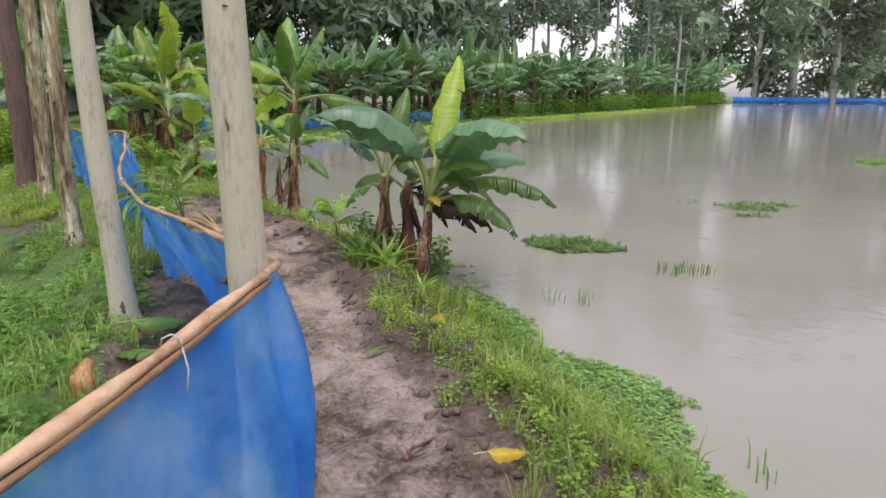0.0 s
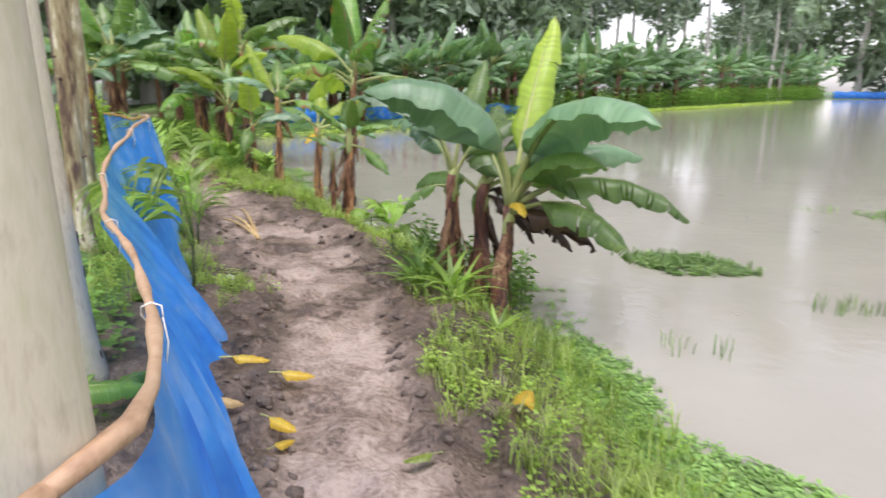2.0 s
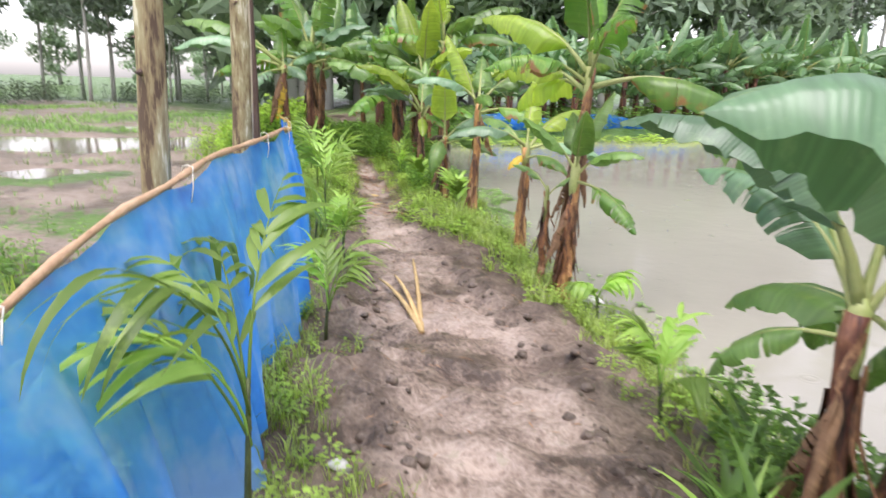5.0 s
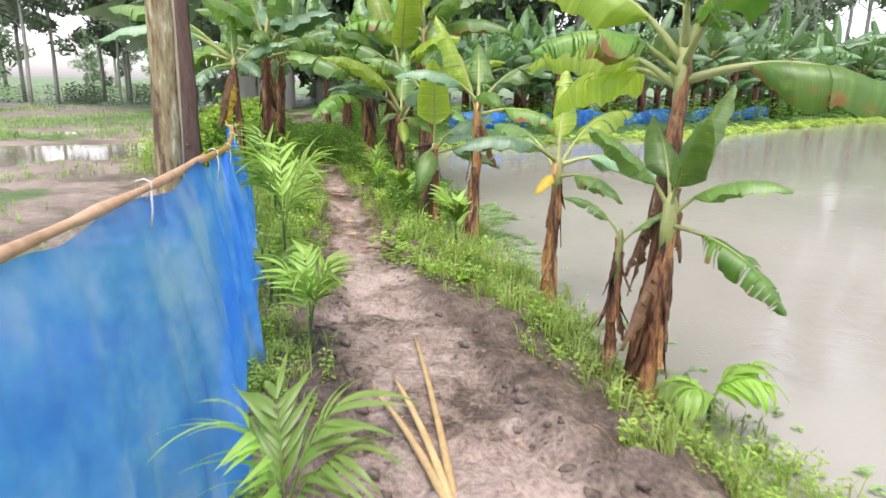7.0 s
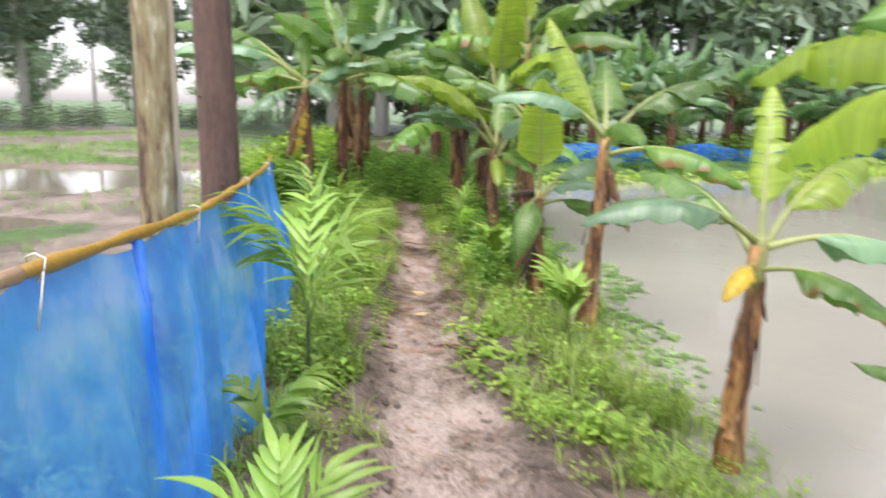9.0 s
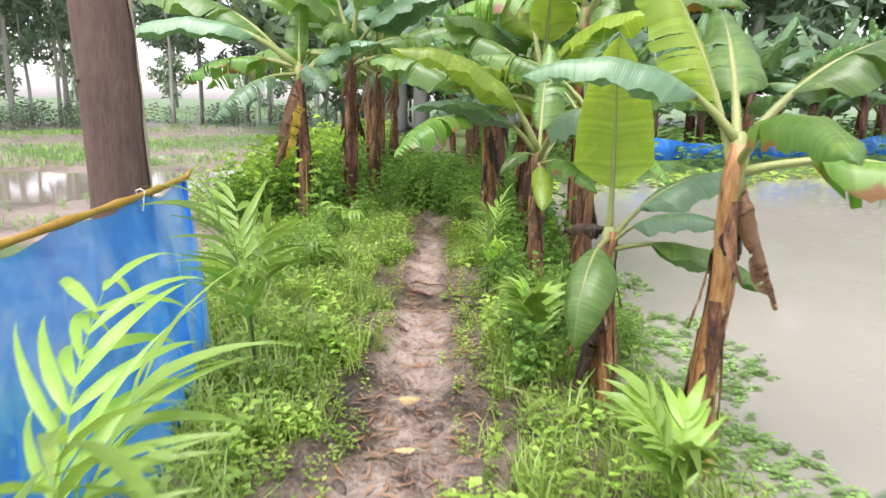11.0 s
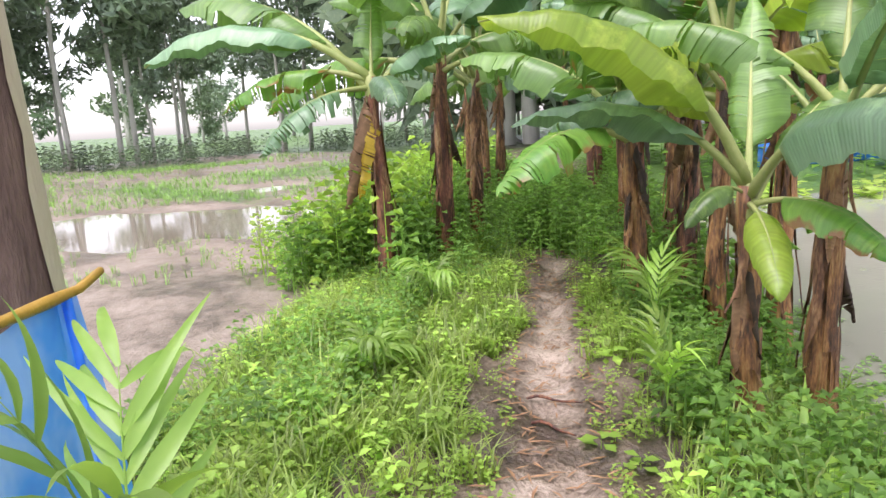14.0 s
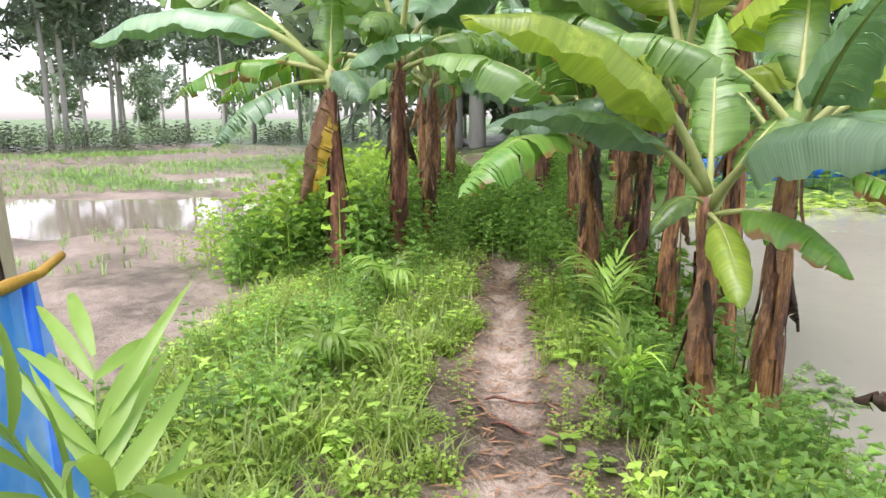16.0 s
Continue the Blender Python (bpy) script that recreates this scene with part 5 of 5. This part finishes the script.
def tall_tree(seed, h, cr, n, size, mat, label, sparse=False, name="tree", bark=FARBARK, low=0.35, r0=None):
    r = random.Random(seed)
    root = empty(name, pose(0, 0, 0), label, "tree", "trees round the pond" if not sparse else "eucalyptus trees in a row")
    pts = [(0.02 * h * math.sin(i * 0.9 + seed) * i / 10, 0.02 * h * math.cos(i * 0.7 + seed) * i / 10, h * i / 10 - 0.3) for i in range(11)]
    r0 = r0 or h * 0.014
    parts = [tube(pts, [r0 * (1.15 - i / 10) + 0.02 for i in range(11)], 8)]
    cs = []
    for k in range(9 if sparse else 13):
        q = low + (1 - low) * (k + r.random()) / (9 if sparse else 13)
        b = Vector(pts[int(q * 9.9)])
        a, ln = r.uniform(0, 6.28), cr * (1.15 - 0.75 * max(0, q - low)) * r.uniform(0.5, 1.0)
        e = b + Vector((math.cos(a) * ln, math.sin(a) * ln, ln * 0.5))
        parts.append(tube([b, (b + e) / 2 + Vector((0, 0, 0.1 * ln)), e], [r0 * 0.35, r0 * 0.2, 0.02], 5))
        cs.append((*e, cr * r.uniform(0.3, 0.6)))
        cs.append((*((b + e) / 2), cr * r.uniform(0.25, 0.45)))
    cs.append((*pts[-1], cr * 0.5))
    v, f = join(parts)
    mesh_ob("trunk", v, f, bark, root)
    V, F, S = leaf_cloud(cs, n, size, seed, hang=0.6 if sparse else 0.3)
    mesh_ob("foliage", V, F, mat, root, smooth=False, attrs={"shade": S})
    return root


FAR = [tall_tree(i, 17 + 2 * i, 4.5, 3000, 0.52, (BAMBOO, CROWN, BAMBOO)[i], "tall dense green tree behind the pond, leaf colour paled for haze", low=0.08) for i in range(3)]
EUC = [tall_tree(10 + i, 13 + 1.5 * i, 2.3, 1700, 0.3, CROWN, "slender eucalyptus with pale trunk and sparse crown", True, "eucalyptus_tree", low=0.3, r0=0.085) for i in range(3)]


def plant(ob, x, y, s=1.0, rot=0.0, first=set()):
    m = pose(x, y, hgt(x, y), 0, 0, rot) @ Matrix.Diagonal((s, s, s, 1))
    if ob.name in first:
        c = copy_thing(ob, m)
    else:
        first.add(ob.name)
        ob.matrix_basis = m


r = random.Random(4)
# woods along the far shore
for i in range(34):
    q = r.random() ** 0.8
    k = q * (len(SHORE) - 2.01) + 1
    (ax, ay), (bx, by) = SHORE[int(k)], SHORE[int(k) + 1]
    f = k - int(k)
    off = r.uniform(9, 26) + (12 if ay < 45 else 0)
    x, y = ax + (bx - ax) * f, ay + (by - ay) * f
    L = math.hypot(bx - ax, by - ay)
    sparse_gap = 44 < y < 90
    x, y = x - (by - ay) / L * off, y + (bx - ax) / L * off
    plant(EUC[i % 3] if sparse_gap else FAR[i % 3], x, y, r.uniform(0.9, 1.5) * (1.3 if y > 80 else 1), r.uniform(0, 360))
for i in range(12):
    plant(FAR[i % 3], 70 + i * 13 + r.uniform(-3, 3), 158 + i * 7 + r.uniform(-4, 8), r.uniform(1.6, 2.3), r.uniform(0, 360))
for i in range(9):
    plant(FAR[i % 3], -24 + i * 3.3 + r.uniform(-1, 1), 52 + i * 1.5 + r.uniform(-3, 3), r.uniform(0.75, 1.0), r.uniform(0, 360))
for i in range(10):
    plant(EUC[i % 3], 5 + i * 3.6 + r.uniform(-1, 1), 78 + i * 3 + r.uniform(-3, 3), r.uniform(1.4, 1.9), r.uniform(0, 360))
# row of eucalyptus past the field
for i in range(34):
    plant(EUC[i % 3], -39 - r.uniform(0, 12) + (2 if i % 4 == 0 else 0), 6 + i * 1.5 + r.uniform(-0.6, 0.6), r.uniform(0.8, 1.15), r.uniform(0, 360))
for i in range(9):
    plant(FAR[i % 3], -110 + r.uniform(-10, 10), 25 + i * 12, r.uniform(0.5, 0.75), r.uniform(0, 360))
# behind the walker and far to the right: added trees, never in view
for i in range(5):
    plant(FAR[i % 3], -28 + i * 13, -28 + r.uniform(-4, 4), 0.8, r.uniform(0, 360))
for i in range(4):
    plant(FAR[i % 3], 110 + r.uniform(0, 8), -30 + i * 45, 1.3, r.uniform(0, 360))


scatter("far_undergrowth", [herb(120 + i, 9, 0.3, 1.0) for i in range(3)], spots(60000, (-16, 62, 21, 150), lambda x, y, u: (side(x, y, SHORE) < -0.7) * (side(x, y, SHORE) > -4.5) * (u > 2) * 0.6, lambda x, y, u: np.interp(y, [22, 60, 150], [0.6, 1.2, 2.2]), 91), HERB_DARK, "dense low growth under the bananas on the far bank", "undergrowth", 41)
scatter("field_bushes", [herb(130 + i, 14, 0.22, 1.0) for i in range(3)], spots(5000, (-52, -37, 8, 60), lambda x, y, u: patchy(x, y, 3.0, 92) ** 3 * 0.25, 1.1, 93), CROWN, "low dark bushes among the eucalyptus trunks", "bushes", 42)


# ---- far banana row and far net ----
def far_banana(seed):
    root = empty("banana_plant", pose(0, 0, 0), "banana plant in the dense row on the far bank", "banana plant", "banana plants on the far bank")
    v, f = tube([(0, 0, -0.1), (0.03, 0, 0.8), (0.05, 0.02, 1.6)], [0.13, 0.11, 0.08], 7)
    mesh_ob("stem", v, f, SHEATH_RED, root)
    rr = random.Random(seed)
    for i in range(10):
        el, dr = ((75, 25), (55, 70), (55, 45), (40, 80), (20, 70))[min(4, i // 2)]
        hang_leaf(root, (0.05, 0.02, 1.6), i * 137.5 + rr.uniform(-20, 20), el, dr, rr.uniform(1.5, 2.1), 0.17, 0.45, "f", seed + i)
    for i in range(5):
        hang_leaf(root, (0.03, 0.0, 0.75), i * 72 + rr.uniform(-25, 25), 55, 70, rr.uniform(1.2, 1.6), 0.17, 0.45, "f", seed + i)
    return root


FARB = [far_banana(200 + i) for i in range(3)]
for i in range(84):
    q = (i / 84) ** 0.8 * 4.0 + 1
    (ax, ay), (bx, by) = SHORE[int(q)], SHORE[int(q) + 1]
    f, L = q - int(q), math.hypot(bx - ax, by - ay)
    off = r.uniform(1.6, 5.5) if i > 6 else r.uniform(2.5, 6)
    x, y = ax + (bx - ax) * f - (by - ay) / L * off, ay + (by - ay) * f + (bx - ax) / L * off
    s = float(np.interp(y, [22, 45, 80, 150], [0.95, 1.4, 1.8, 2.7])) * r.uniform(0.85, 1.15)
    plant(FARB[i % 3], x, y, s, r.uniform(0, 360))


def far_net(pts, h, label):
    pts = along(pts, 1.2)
    verts, faces = [], []
    for k, (x, y) in enumerate(pts):
        z = POND + 0.2
        verts += [(x, y, z), (x + 0.1 * math.sin(k), y, z + h * 0.5), (x, y, z + h + 0.12 * math.sin(k * 1.7))]
    for k in range(len(pts) - 1):
        faces += [(3 * k, 3 * k + 3, 3 * k + 4, 3 * k + 1), (3 * k + 1, 3 * k + 4, 3 * k + 5, 3 * k + 2)]
    ob = mesh_ob("net_fence", verts, faces, NET)
    sol = ob.modifiers.new("thick", "SOLIDIFY")
    sol.thickness = 0.02
    tagged(ob, label, "fence", "net fences")


far_net([(64, 152), (100, 171), (138, 190)], 1.4, "distant blue net fence along the far bank")
far_net([(-9.6, 25.5), (-4.6, 32.5), (1, 44)], 0.6, "distant blue net fence behind the bananas")
